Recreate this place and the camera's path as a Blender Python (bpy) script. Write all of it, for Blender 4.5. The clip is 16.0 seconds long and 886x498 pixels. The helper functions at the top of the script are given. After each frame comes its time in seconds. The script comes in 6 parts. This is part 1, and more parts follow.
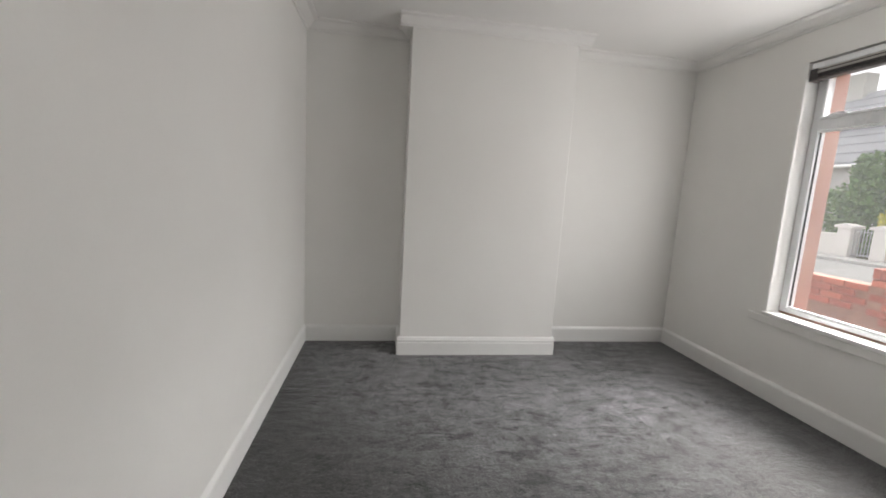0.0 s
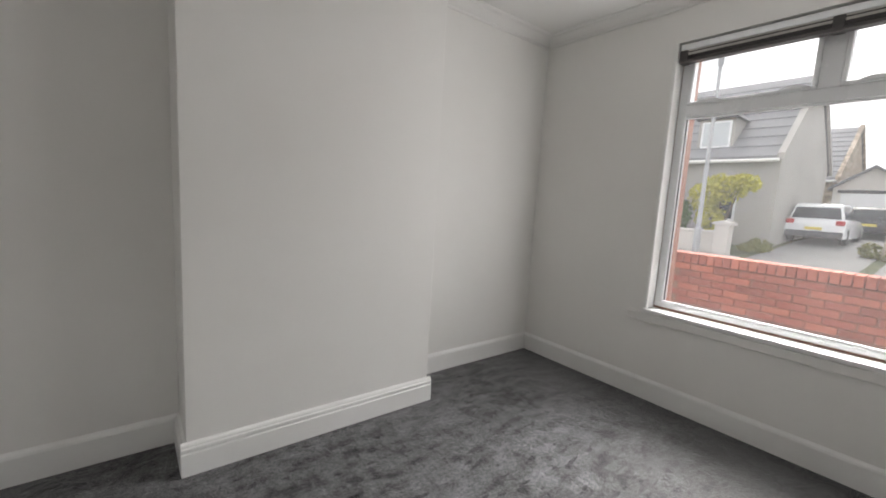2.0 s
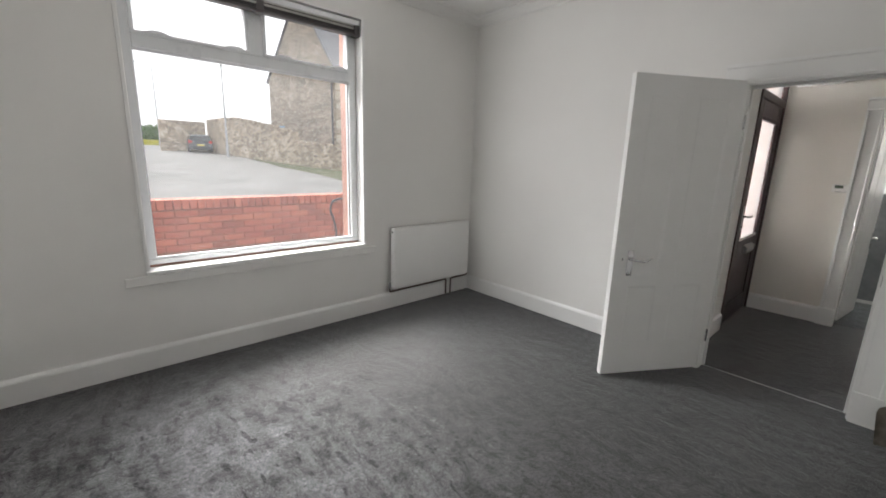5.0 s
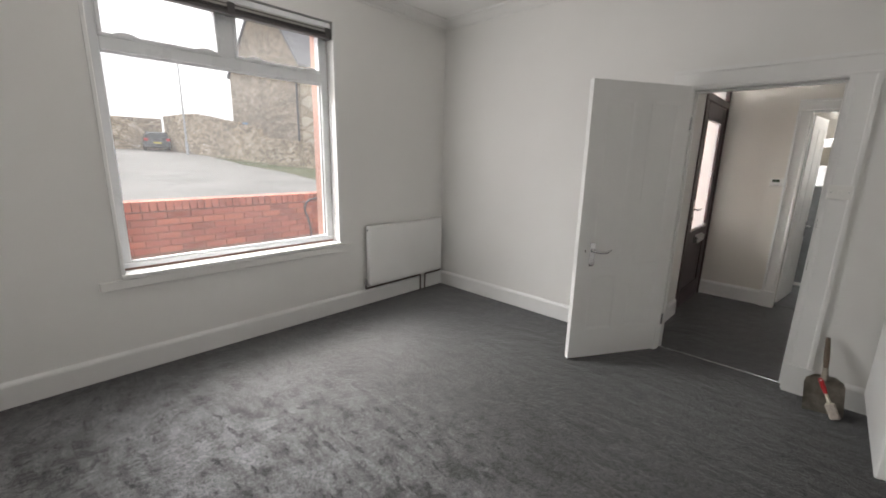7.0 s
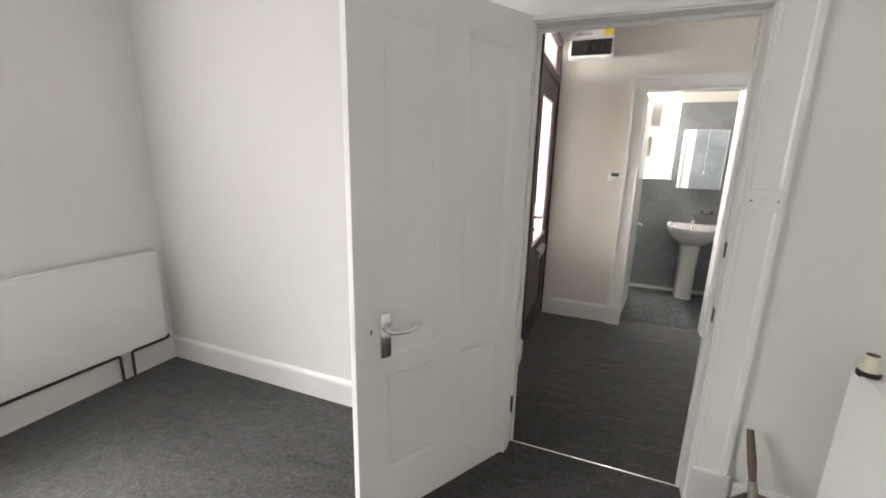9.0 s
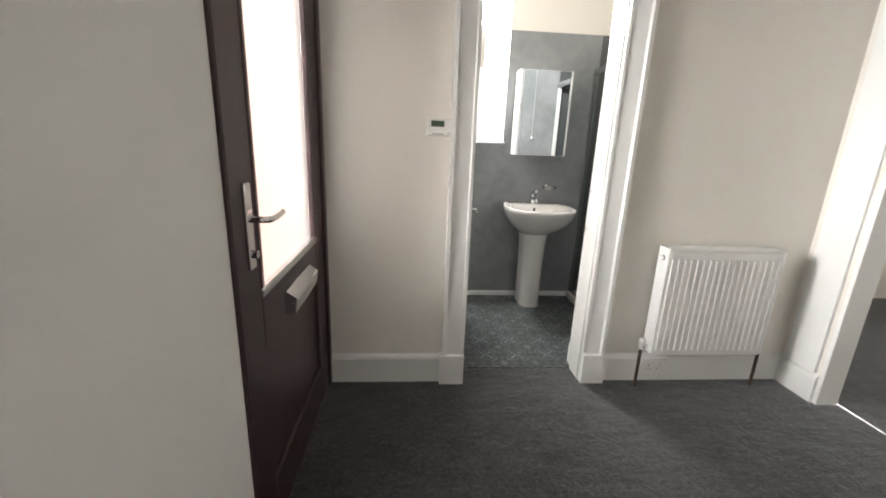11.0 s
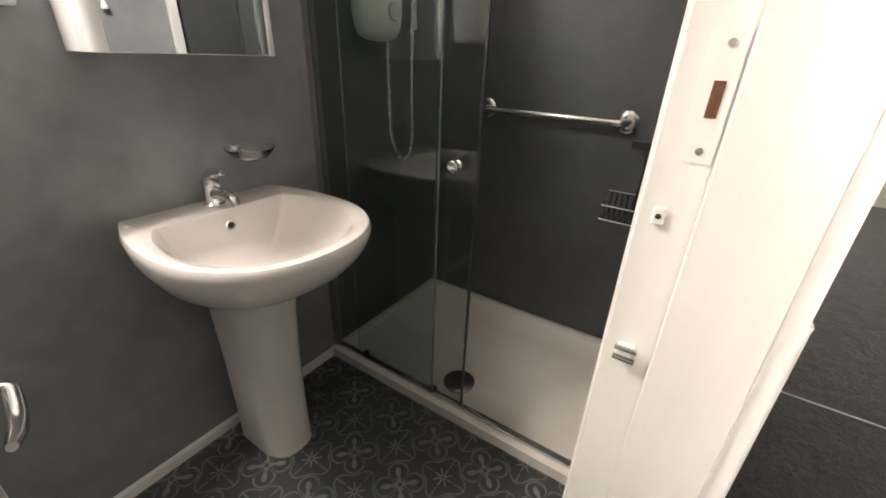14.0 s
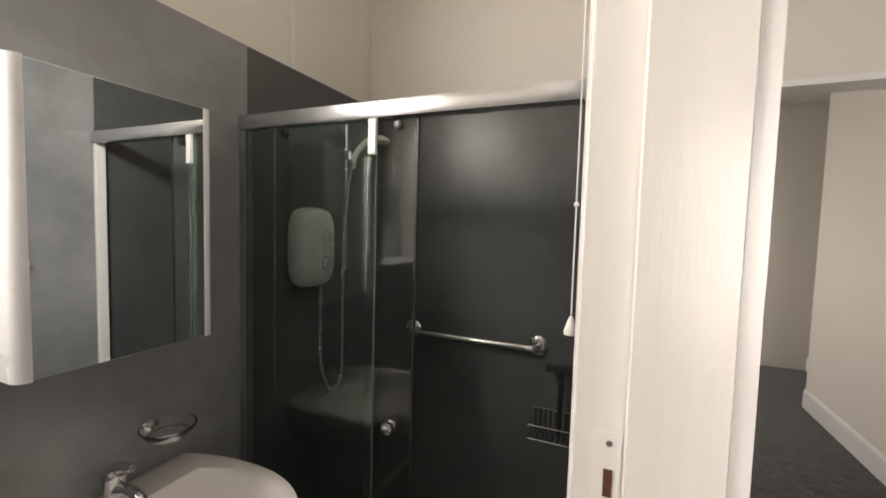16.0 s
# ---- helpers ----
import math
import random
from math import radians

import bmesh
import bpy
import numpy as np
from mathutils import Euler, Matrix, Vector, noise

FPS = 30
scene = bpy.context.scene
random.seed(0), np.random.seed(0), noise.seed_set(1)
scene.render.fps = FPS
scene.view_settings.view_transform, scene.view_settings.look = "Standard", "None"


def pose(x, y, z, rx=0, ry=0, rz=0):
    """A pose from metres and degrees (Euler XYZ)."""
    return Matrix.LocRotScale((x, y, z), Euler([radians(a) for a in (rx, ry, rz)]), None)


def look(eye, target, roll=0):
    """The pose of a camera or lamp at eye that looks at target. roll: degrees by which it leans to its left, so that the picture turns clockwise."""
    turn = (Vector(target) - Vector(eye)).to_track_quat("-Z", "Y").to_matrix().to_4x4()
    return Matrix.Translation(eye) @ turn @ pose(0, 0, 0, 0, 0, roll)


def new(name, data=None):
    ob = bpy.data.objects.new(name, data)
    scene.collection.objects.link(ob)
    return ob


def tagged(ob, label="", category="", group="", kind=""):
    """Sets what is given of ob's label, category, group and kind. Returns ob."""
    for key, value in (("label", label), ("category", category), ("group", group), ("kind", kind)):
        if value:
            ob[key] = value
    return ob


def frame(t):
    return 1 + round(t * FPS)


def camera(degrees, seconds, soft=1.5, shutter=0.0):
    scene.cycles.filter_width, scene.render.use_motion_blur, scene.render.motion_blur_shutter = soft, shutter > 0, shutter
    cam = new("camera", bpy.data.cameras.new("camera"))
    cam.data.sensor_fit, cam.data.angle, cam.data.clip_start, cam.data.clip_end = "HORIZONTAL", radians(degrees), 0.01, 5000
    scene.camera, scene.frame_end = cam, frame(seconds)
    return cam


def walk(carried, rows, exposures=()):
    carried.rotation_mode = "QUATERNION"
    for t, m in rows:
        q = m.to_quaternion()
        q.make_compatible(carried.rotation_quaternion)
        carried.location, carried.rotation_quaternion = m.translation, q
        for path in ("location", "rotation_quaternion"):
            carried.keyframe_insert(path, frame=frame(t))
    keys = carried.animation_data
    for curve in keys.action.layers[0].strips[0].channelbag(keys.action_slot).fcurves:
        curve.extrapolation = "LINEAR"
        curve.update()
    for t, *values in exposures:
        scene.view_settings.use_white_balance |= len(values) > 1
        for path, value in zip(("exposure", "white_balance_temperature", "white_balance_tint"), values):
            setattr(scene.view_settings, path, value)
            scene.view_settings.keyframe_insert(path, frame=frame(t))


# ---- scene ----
cam = camera(95.1, 16.0, soft=1.8, shutter=0.0)
PATH = [
    (0, (0.298, 0.25, 1.462), (0.59, 2.209, 1.181), 3.3),
    (0.5, (0.328, 0.612, 1.432), (0.639, 2.57, 1.167), 3.3),
    (1, (0.329, 0.944, 1.423), (0.66, 2.896, 1.144), 3.1),
    (1.5, (0.332, 1.244, 1.405), (0.972, 3.123, 1.156), 2.8),
    (2, (0.291, 1.573, 1.404), (1.511, 3.137, 1.15), 3.3),
    (2.3, (0.285, 1.763, 1.381), (1.775, 3.071, 1.123), 2.9),
    (2.5, (0.271, 1.962, 1.359), (1.928, 3.044, 1.068), 3.7),
    (3, (0.322, 2.243, 1.39), (2.215, 2.73, 0.967), 3.3),
    (3.5, (0.417, 2.494, 1.427), (2.36, 2.349, 0.975), 3.0),
    (4, (0.391, 2.799, 1.481), (2.179, 2.031, 1.018), 3.0),
    (4.5, (0.252, 3.099, 1.444), (1.804, 1.911, 1.019), 2.3),
    (4.7, (0.181, 3.18, 1.433), (1.676, 1.92, 1.014), 2.0),
    (7, (0.07, 3.35, 1.462), (1.412, 1.935, 1.021), 1.3),
    (7.5, (0.197, 3.028, 1.483), (1.528, 1.602, 1.043), 1.3),
    (8, (0.396, 2.644, 1.47), (1.649, 1.152, 1.021), 1.2),
    (8.5, (0.482, 2.201, 1.464), (1.462, 0.52, 1.004), 1.1),
    (9, (0.558, 1.747, 1.451), (1.274, -0.063, 0.99), 1.3),
    (9.5, (0.639, 1.298, 1.448), (1.087, -0.596, 0.985), 1.5),
    (9.7, (0.641, 1.118, 1.428), (0.98, -0.798, 0.965), 1.7),
    (11.8, (0.546, -0.79, 1.155), (0.124, -2.625, 0.481), 2.0),
    (12, (0.524, -0.954, 1.142), (0.018, -2.743, 0.405), 2.0),
    (12.5, (0.438, -1.331, 1.121), (-0.325, -2.966, 0.257), 1.9),
    (13, (0.323, -1.695, 1.119), (-0.623, -3.219, 0.234), 2.0),
    (13.5, (0.226, -1.968, 1.105), (-0.928, -3.345, 0.226), 1.9),
    (14, (0.201, -2.1, 1.169), (-1.315, -3.078, 0.308), 2.2),
    (14.5, (0.206, -2.126, 1.294), (-1.513, -2.898, 0.624), 1.9),
    (15, (0.222, -2.138, 1.392), (-1.579, -2.896, 0.964), 1.8),
    (15.5, (0.239, -2.128, 1.483), (-1.59, -2.895, 1.228), 1.9),
    (16, (0.225, -2.119, 1.46), (-1.615, -2.895, 1.337), 1.6),
]
EXPOSURES = [(0.0, 0.95, 6650, 11), (1.0, 0.92, 6650, 11), (1.5, 0.92, 6650, 11), (2.0, 0.76, 6600, 11), (2.5, 0.45, 6500, 10), (3.0, 0.46, 6450, 10), (4.5, 0.88, 6500, 10), (7.0, 0.93, 6650, 11), (8.0, 1.03, 6750, 11), (9.0, 1.55, 6750, 11), (12.0, 1.6, 6700, 9), (12.5, 1.55, 6750, 9), (13.0, 1.28, 7000, 10), (14.0, 1.08, 7600, 15), (15.0, 0.68, 7800, 16), (16.0, 0.42, 7500, 15)]
SKY, W_OPEN, W_PANEL, W_DOOR, W_BATH, W_BACK = 0.09, 16.5, 400.0, 62.0, 26.0, 85.0
GLASS = (0.83, 0.84, 0.845)
VINYL = (0.144, 0.068)
walk(cam, [(t, look(eye, target, roll)) for t, eye, target, roll in PATH], EXPOSURES)

# ---- daylight: overcast sky and a weak, wide sun ----
SUN_EL, SUN_AZ = radians(52), radians(70)
world = bpy.data.worlds.new("overcast_sky")
scene.world = world
world.use_nodes = True
wn = world.node_tree.nodes
sky = wn.new("ShaderNodeTexSky")
sky.sky_type = "NISHITA"
sky.sun_disc = False
sky.sun_elevation = SUN_EL
sky.sun_rotation = SUN_AZ
sky.dust_density = 4.0
sky.air_density = 1.0
# a bright, mostly white cloud cover over the blue sky
cloud = wn.new("ShaderNodeMix")
cloud.data_type = "RGBA"
cloud.inputs["Factor"].default_value = 0.8
wco = wn.new("ShaderNodeTexCoord")
wno = wn.new("ShaderNodeTexNoise")
wno.inputs["Scale"].default_value = 2.2
wno.inputs["Detail"].default_value = 6
wramp = wn.new("ShaderNodeValToRGB")
wramp.color_ramp.elements[0].position = 0.40
wramp.color_ramp.elements[0].color = (6.0, 6.2, 6.6, 1)
wramp.color_ramp.elements[1].position = 0.66
wramp.color_ramp.elements[1].color = (20.0, 20.0, 20.0, 1)
wl = world.node_tree.links
wl.new(wco.outputs["Generated"], wno.inputs["Vector"])
wl.new(wno.outputs["Fac"], wramp.inputs["Fac"])
wl.new(sky.outputs["Color"], cloud.inputs["A"])
wl.new(wramp.outputs["Color"], cloud.inputs["B"])
wl.new(cloud.outputs["Result"], wn["Background"].inputs["Color"])
wn["Background"].inputs["Strength"].default_value = SKY

sun = bpy.data.lights.new("sun", "SUN")
sun.energy, sun.angle, sun.color = 1.4, radians(25), (1.0, 0.96, 0.9)
sun_ob = new("sun", sun)
sun_ob.matrix_world = look((30 * math.sin(SUN_AZ), 30 * math.cos(SUN_AZ), 38), (0, 0, 0))


def sky_panel(name, size, eye, target, power, color=(0.97, 0.975, 0.98)):
    """Stands in for the bright sky before an opening."""
    lamp = bpy.data.lights.new(name, "AREA")
    lamp.shape, lamp.size, lamp.size_y, lamp.energy, lamp.color = "RECTANGLE", size[0], size[1], power, color
    ob = new(name, lamp)
    ob.matrix_world = look(eye, target)
    return ob


sky_panel("window_daylight", (1.40, 1.60), (3.312, 2.14, 1.545), (2.3, 2.14, 1.545), W_OPEN)
sky_panel("window_skylight", (4.5, 2.2), (6.3, 2.9, 4.6), (3.4, 2.1, 1.5), W_PANEL)
sky_panel("front_door_daylight", (0.9, 1.8), (3.2, -1.46, 1.5), (0.0, -1.60, 0.9), W_DOOR)
sky_panel("bathroom_window_daylight", (0.56, 0.20), (0.30, -3.395, 2.19), (-0.05, -2.4, 1.75), W_BATH)
# added lamp behind an unseen, assumed opening; brightens the back passage
sky_panel("back_room_added_light", (1.4, 1.4), (-3.6, -3.9, 1.9), (-3.4, -1.0, 1.0), W_BACK)


# ---- materials ----
class N:
    """A small node-tree writer."""

    def __init__(self, name):
        self.m = bpy.data.materials.new(name)
        self.m.use_nodes = True
        self.t = self.m.node_tree
        self.b = self.t.nodes["Principled BSDF"]

    def node(self, kind, **kw):
        n = self.t.nodes.new(kind)
        for k, v in kw.items():
            n.inputs[k.replace("_", " ")].default_value = v
        return n

    def link(self, a, b):
        self.t.links.new(a, b)

    def coord(self, out="Object", scale=(1, 1, 1), turn=(0, 0, 0)):
        c = self.t.nodes.new("ShaderNodeTexCoord")
        mp = self.t.nodes.new("ShaderNodeMapping")
        mp.inputs["Scale"].default_value = scale
        mp.inputs["Rotation"].default_value = turn
        self.link(c.outputs[out], mp.inputs["Vector"])
        return mp.outputs["Vector"]

    def noise(self, scale, detail=4.0, rough=0.55, vec=None, distort=0.0):
        n = self.node("ShaderNodeTexNoise", Scale=scale, Detail=detail, Roughness=rough, Distortion=distort)
        self.link(vec if vec is not None else self.coord(), n.inputs["Vector"])
        return n.outputs["Fac"]

    def ramp(self, fac, stops):
        r = self.t.nodes.new("ShaderNodeValToRGB")
        el = r.color_ramp.elements
        while len(el) < len(stops):
            el.new(0.5)
        for e, (p, c) in zip(el, stops):
            e.position = p
            e.color = (*c, 1) if len(c) == 3 else c
        self.link(fac, r.inputs["Fac"])
        return r.outputs["Color"]

    def math(self, op, a, b=None, clamp=False):
        n = self.t.nodes.new("ShaderNodeMath")
        n.operation = op
        n.use_clamp = clamp
        for i, v in enumerate((a, b)):
            if v is None:
                continue
            if isinstance(v, (int, float)):
                n.inputs[i].default_value = v
            else:
                self.link(v, n.inputs[i])
        return n.outputs[0]

    def mix(self, fac, a, b, mode="MIX"):
        n = self.t.nodes.new("ShaderNodeMix")
        n.data_type = "RGBA"
        n.blend_type = mode
        for s, v in (("Factor", fac), ("A", a), ("B", b)):
            if isinstance(v, (int, float)):
                n.inputs[s].default_value = v
            elif isinstance(v, tuple):
                n.inputs[s].default_value = (*v, 1)
            else:
                self.link(v, n.inputs[s])
        return n.outputs["Result"]

    def bump(self, height, strength, dist=0.01):
        n = self.node("ShaderNodeBump", Strength=strength, Distance=dist)
        self.link(height, n.inputs["Height"])
        self.link(n.outputs["Normal"], self.b.inputs["Normal"])

    def set(self, **kw):
        for k, v in kw.items():
            s = self.b.inputs[k.replace("_", " ")]
            if isinstance(v, (int, float)):
                s.default_value = v
            elif isinstance(v, tuple):
                s.default_value = (*v, 1) if len(v) == 3 else v
            else:
                self.link(v, s)
        return self.m


def surface(name, a, b, scale=1.5, rough=0.6, grain=90.0, bump=0.15, dist=0.002, metal=0.0, coat=0.0, vec_scale=(1, 1, 1), grain_amount=0.06, r_var=0.12):
    """Two-scale colour variation between a and b, with fine grain and relief."""
    n = N(name)
    vec = n.coord(scale=vec_scale)
    big = n.noise(scale, 5, 0.6, vec)
    fine = n.noise(grain, 3, 0.6, vec)
    col = n.ramp(big, [(0.3, a), (0.7, b)])
    dark = n.math("MULTIPLY_ADD", fine, grain_amount)
    dark.node.inputs[2].default_value = 1 - grain_amount / 2
    col = n.mix(1.0, col, n.ramp(dark, [(0.0, (0, 0, 0)), (1.0, (1, 1, 1))]), "MULTIPLY")
    rr = n.math("MULTIPLY_ADD", big, r_var)
    rr.node.inputs[2].default_value = rough - r_var / 2
    if bump:
        n.bump(fine, bump, dist)
    return n.set(Base_Color=col, Roughness=rr, Metallic=metal, Coat_Weight=coat)


wall_paint = surface("white_wall_paint", (0.78, 0.765, 0.74), (0.81, 0.80, 0.775), 1.1, 0.62, 140, 0.10, 0.0015)
cream_paint = surface("cream_wall_paint", (0.76, 0.725, 0.67), (0.79, 0.755, 0.70), 1.1, 0.6, 110, 0.22, 0.002, vec_scale=(1, 1, 0.10))
ceiling_paint = surface("ceiling_paint", (0.78, 0.77, 0.75), (0.81, 0.80, 0.78), 0.9, 0.8, 110, 0.10, 0.0015)
gloss_white = surface("white_gloss_woodwork", (0.79, 0.785, 0.77), (0.83, 0.825, 0.81), 2.0, 0.30, 60, 0.06, 0.001)
brushed_gloss = surface("brush_marked_gloss_paint", (0.72, 0.705, 0.675), (0.77, 0.755, 0.725), 3.0, 0.25, 26, 0.30, 0.0025, vec_scale=(4, 4, 0.35))
pvc_white = surface("white_upvc", (0.80, 0.81, 0.82), (0.83, 0.84, 0.85), 3.0, 0.28, 200, 0.02, 0.0005)
radiator_white = surface("radiator_enamel", (0.82, 0.815, 0.80), (0.85, 0.845, 0.83), 3.0, 0.32, 160, 0.03, 0.0006)
plastic_white = surface("white_plastic", (0.80, 0.79, 0.76), (0.84, 0.83, 0.80), 8.0, 0.35, 220, 0.02, 0.0004)
plastic_cream = surface("aged_cream_plastic", (0.72, 0.68, 0.55), (0.78, 0.74, 0.62), 8.0, 0.4, 220, 0.02, 0.0004)
smoked = surface("smoked_plastic", (0.02, 0.02, 0.022), (0.035, 0.035, 0.037), 6.0, 0.12, 200, 0.0)
plastic_grey = surface("grey_plastic", (0.30, 0.30, 0.30), (0.36, 0.36, 0.35), 6.0, 0.45, 200, 0.03, 0.0005)
black_plastic = surface("black_plastic", (0.012, 0.012, 0.012), (0.02, 0.02, 0.02), 8.0, 0.4, 200, 0.03, 0.0005)
screen_green = surface("display_glass", (0.06, 0.09, 0.06), (0.08, 0.11, 0.075), 8.0, 0.15, 200, 0.0)
yellow_label = surface("yellow_label", (0.75, 0.55, 0.05), (0.8, 0.6, 0.08), 20, 0.5, 200, 0.0)
maroon_paint = surface("maroon_painted_wood", (0.035, 0.018, 0.021), (0.055, 0.028, 0.03), 3.0, 0.34, 40, 0.12, 0.002, vec_scale=(4, 4, 0.6))
chrome = surface("chrome", (0.72, 0.72, 0.73), (0.78, 0.78, 0.79), 6.0, 0.13, 80, 0.01, 0.0003, metal=1.0, r_var=0.08)
satin_metal = surface("satin_aluminium", (0.58, 0.59, 0.60), (0.68, 0.69, 0.70), 5.0, 0.26, 120, 0.03, 0.0004, metal=1.0, vec_scale=(8, 0.4, 8))
dark_chrome = surface("dark_chrome", (0.20, 0.20, 0.21), (0.30, 0.30, 0.31), 6.0, 0.18, 80, 0.02, 0.0004, metal=1.0)
old_copper = surface("tarnished_copper_pipe", (0.06, 0.045, 0.04), (0.13, 0.09, 0.075), 14, 0.45, 120, 0.1, 0.001, metal=0.7)
rust_hole = surface("bare_wood_recess", (0.07, 0.022, 0.01), (0.14, 0.05, 0.025), 60, 0.7, 200, 0.3, 0.002)
ceramic = surface("glazed_white_ceramic", (0.81, 0.775, 0.75), (0.84, 0.805, 0.78), 2.0, 0.10, 30, 0.0, coat=0.6, r_var=0.04)
acrylic = surface("shower_tray_acrylic", (0.70, 0.66, 0.62), (0.76, 0.72, 0.68), 2.5, 0.22, 60, 0.02, 0.0005)
sandstone = surface("pink_sandstone", (0.33, 0.17, 0.13), (0.45, 0.26, 0.20), 2.5, 0.85, 40, 0.4, 0.006)
shovel_steel = surface("worn_shovel_steel", (0.16, 0.14, 0.12), (0.40, 0.36, 0.30), 14, 0.55, 70, 0.25, 0.002, metal=0.25)
shovel_wood = surface("worn_wooden_handle", (0.06, 0.04, 0.028), (0.16, 0.11, 0.075), 20, 0.6, 90, 0.3, 0.002, vec_scale=(3, 3, 0.5))
red_plastic = surface("red_plastic", (0.45, 0.015, 0.02), (0.55, 0.025, 0.03), 10, 0.3, 200, 0.02, 0.0004)
bristle = surface("worn_bristles", (0.42, 0.36, 0.31), (0.62, 0.55, 0.48), 60, 0.8, 300, 0.6, 0.004)
blind_dark = surface("dark_blind_slat", (0.045, 0.04, 0.04), (0.075, 0.068, 0.066), 8, 0.4, 120, 0.05, 0.0006, vec_scale=(1, 0.2, 4))
blind_pale = surface("pale_blind_slat", (0.62, 0.6, 0.56), (0.7, 0.68, 0.64), 8, 0.4, 120, 0.05, 0.0006)


def make_carpet():
    """Deep charcoal pile brushed this way and that, with trodden marks and a daylight pool painted in."""
    n = N("charcoal_carpet")
    v = n.coord()
    # pool of daylight put into the pile colour, fading out from this point
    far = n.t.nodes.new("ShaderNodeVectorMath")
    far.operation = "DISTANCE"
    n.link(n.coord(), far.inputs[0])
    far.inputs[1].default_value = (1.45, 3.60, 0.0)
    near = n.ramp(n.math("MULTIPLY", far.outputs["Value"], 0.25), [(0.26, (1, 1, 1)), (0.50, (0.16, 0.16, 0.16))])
    # coordinates bent by slow swirls, so that the brushed strokes curve
    swirl = n.node("ShaderNodeTexNoise", Scale=0.9, Detail=2.0, Roughness=0.5)
    n.link(v, swirl.inputs["Vector"])
    bend = n.t.nodes.new("ShaderNodeVectorMath")
    bend.operation = "MULTIPLY_ADD"
    n.link(swirl.outputs["Color"], bend.inputs[0])
    bend.inputs[1].default_value = (0.30, 0.30, 0.0)
    n.link(v, bend.inputs[2])

    def bent(scale, turn):
        mp = n.t.nodes.new("ShaderNodeMapping")
        mp.inputs["Scale"].default_value = scale
        mp.inputs["Rotation"].default_value = (0, 0, turn)
        n.link(bend.outputs[0], mp.inputs["Vector"])
        return mp.outputs["Vector"]

    sweep = n.noise(1.3, 3, 0.5, n.coord(turn=(0, 0, 0.6)), 0.8)
    strokes = n.noise(1.0, 2, 0.5, bent((5.6, 15.0, 1.0), 0.65), 0.2)
    scuff = n.noise(1.0, 2.5, 0.55, bent((18.0, 8.0, 1.0), 0.15), 0.2)
    marks = n.ramp(n.noise(1.0, 2, 0.5, bent((8.0, 20.0, 1.0), 0.95), 0.2), [(0.33, (0.35, 0.35, 0.35)), (0.375, (1, 1, 1))])
    fibre = n.noise(170.0, 2, 0.75, v)
    clump = n.noise(52.0, 3, 0.7, v)
    field = n.math("ADD", n.math("MULTIPLY", sweep, 0.28), n.math("ADD", n.math("MULTIPLY", strokes, 0.42), n.math("MULTIPLY", scuff, 0.30)))
    # brushed tones, raised paler for the painted pool; plain dark pile outside it
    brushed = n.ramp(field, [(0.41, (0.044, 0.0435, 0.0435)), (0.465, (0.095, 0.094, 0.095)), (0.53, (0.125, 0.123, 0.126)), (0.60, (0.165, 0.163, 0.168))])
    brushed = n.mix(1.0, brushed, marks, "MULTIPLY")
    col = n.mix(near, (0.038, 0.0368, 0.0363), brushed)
    grain = n.ramp(n.math("ADD", n.math("MULTIPLY", fibre, 0.55), n.math("MULTIPLY", clump, 0.45)), [(0.36, (0.22, 0.22, 0.22)), (0.64, (1.9, 1.9, 1.9))])
    col = n.mix(1.0, col, grain, "MULTIPLY")
    h = n.math("ADD", n.math("MULTIPLY", field, 2.6), n.math("ADD", n.math("MULTIPLY", fibre, 0.5), n.math("MULTIPLY", clump, 0.8)))
    n.bump(h, 0.65, 0.011)
    return n.set(Base_Color=col, Roughness=0.85, Sheen_Weight=0.45, Sheen_Roughness=0.35, Sheen_Tint=(0.85, 0.86, 0.88, 1), Specular_IOR_Level=0.3)


carpet = make_carpet()


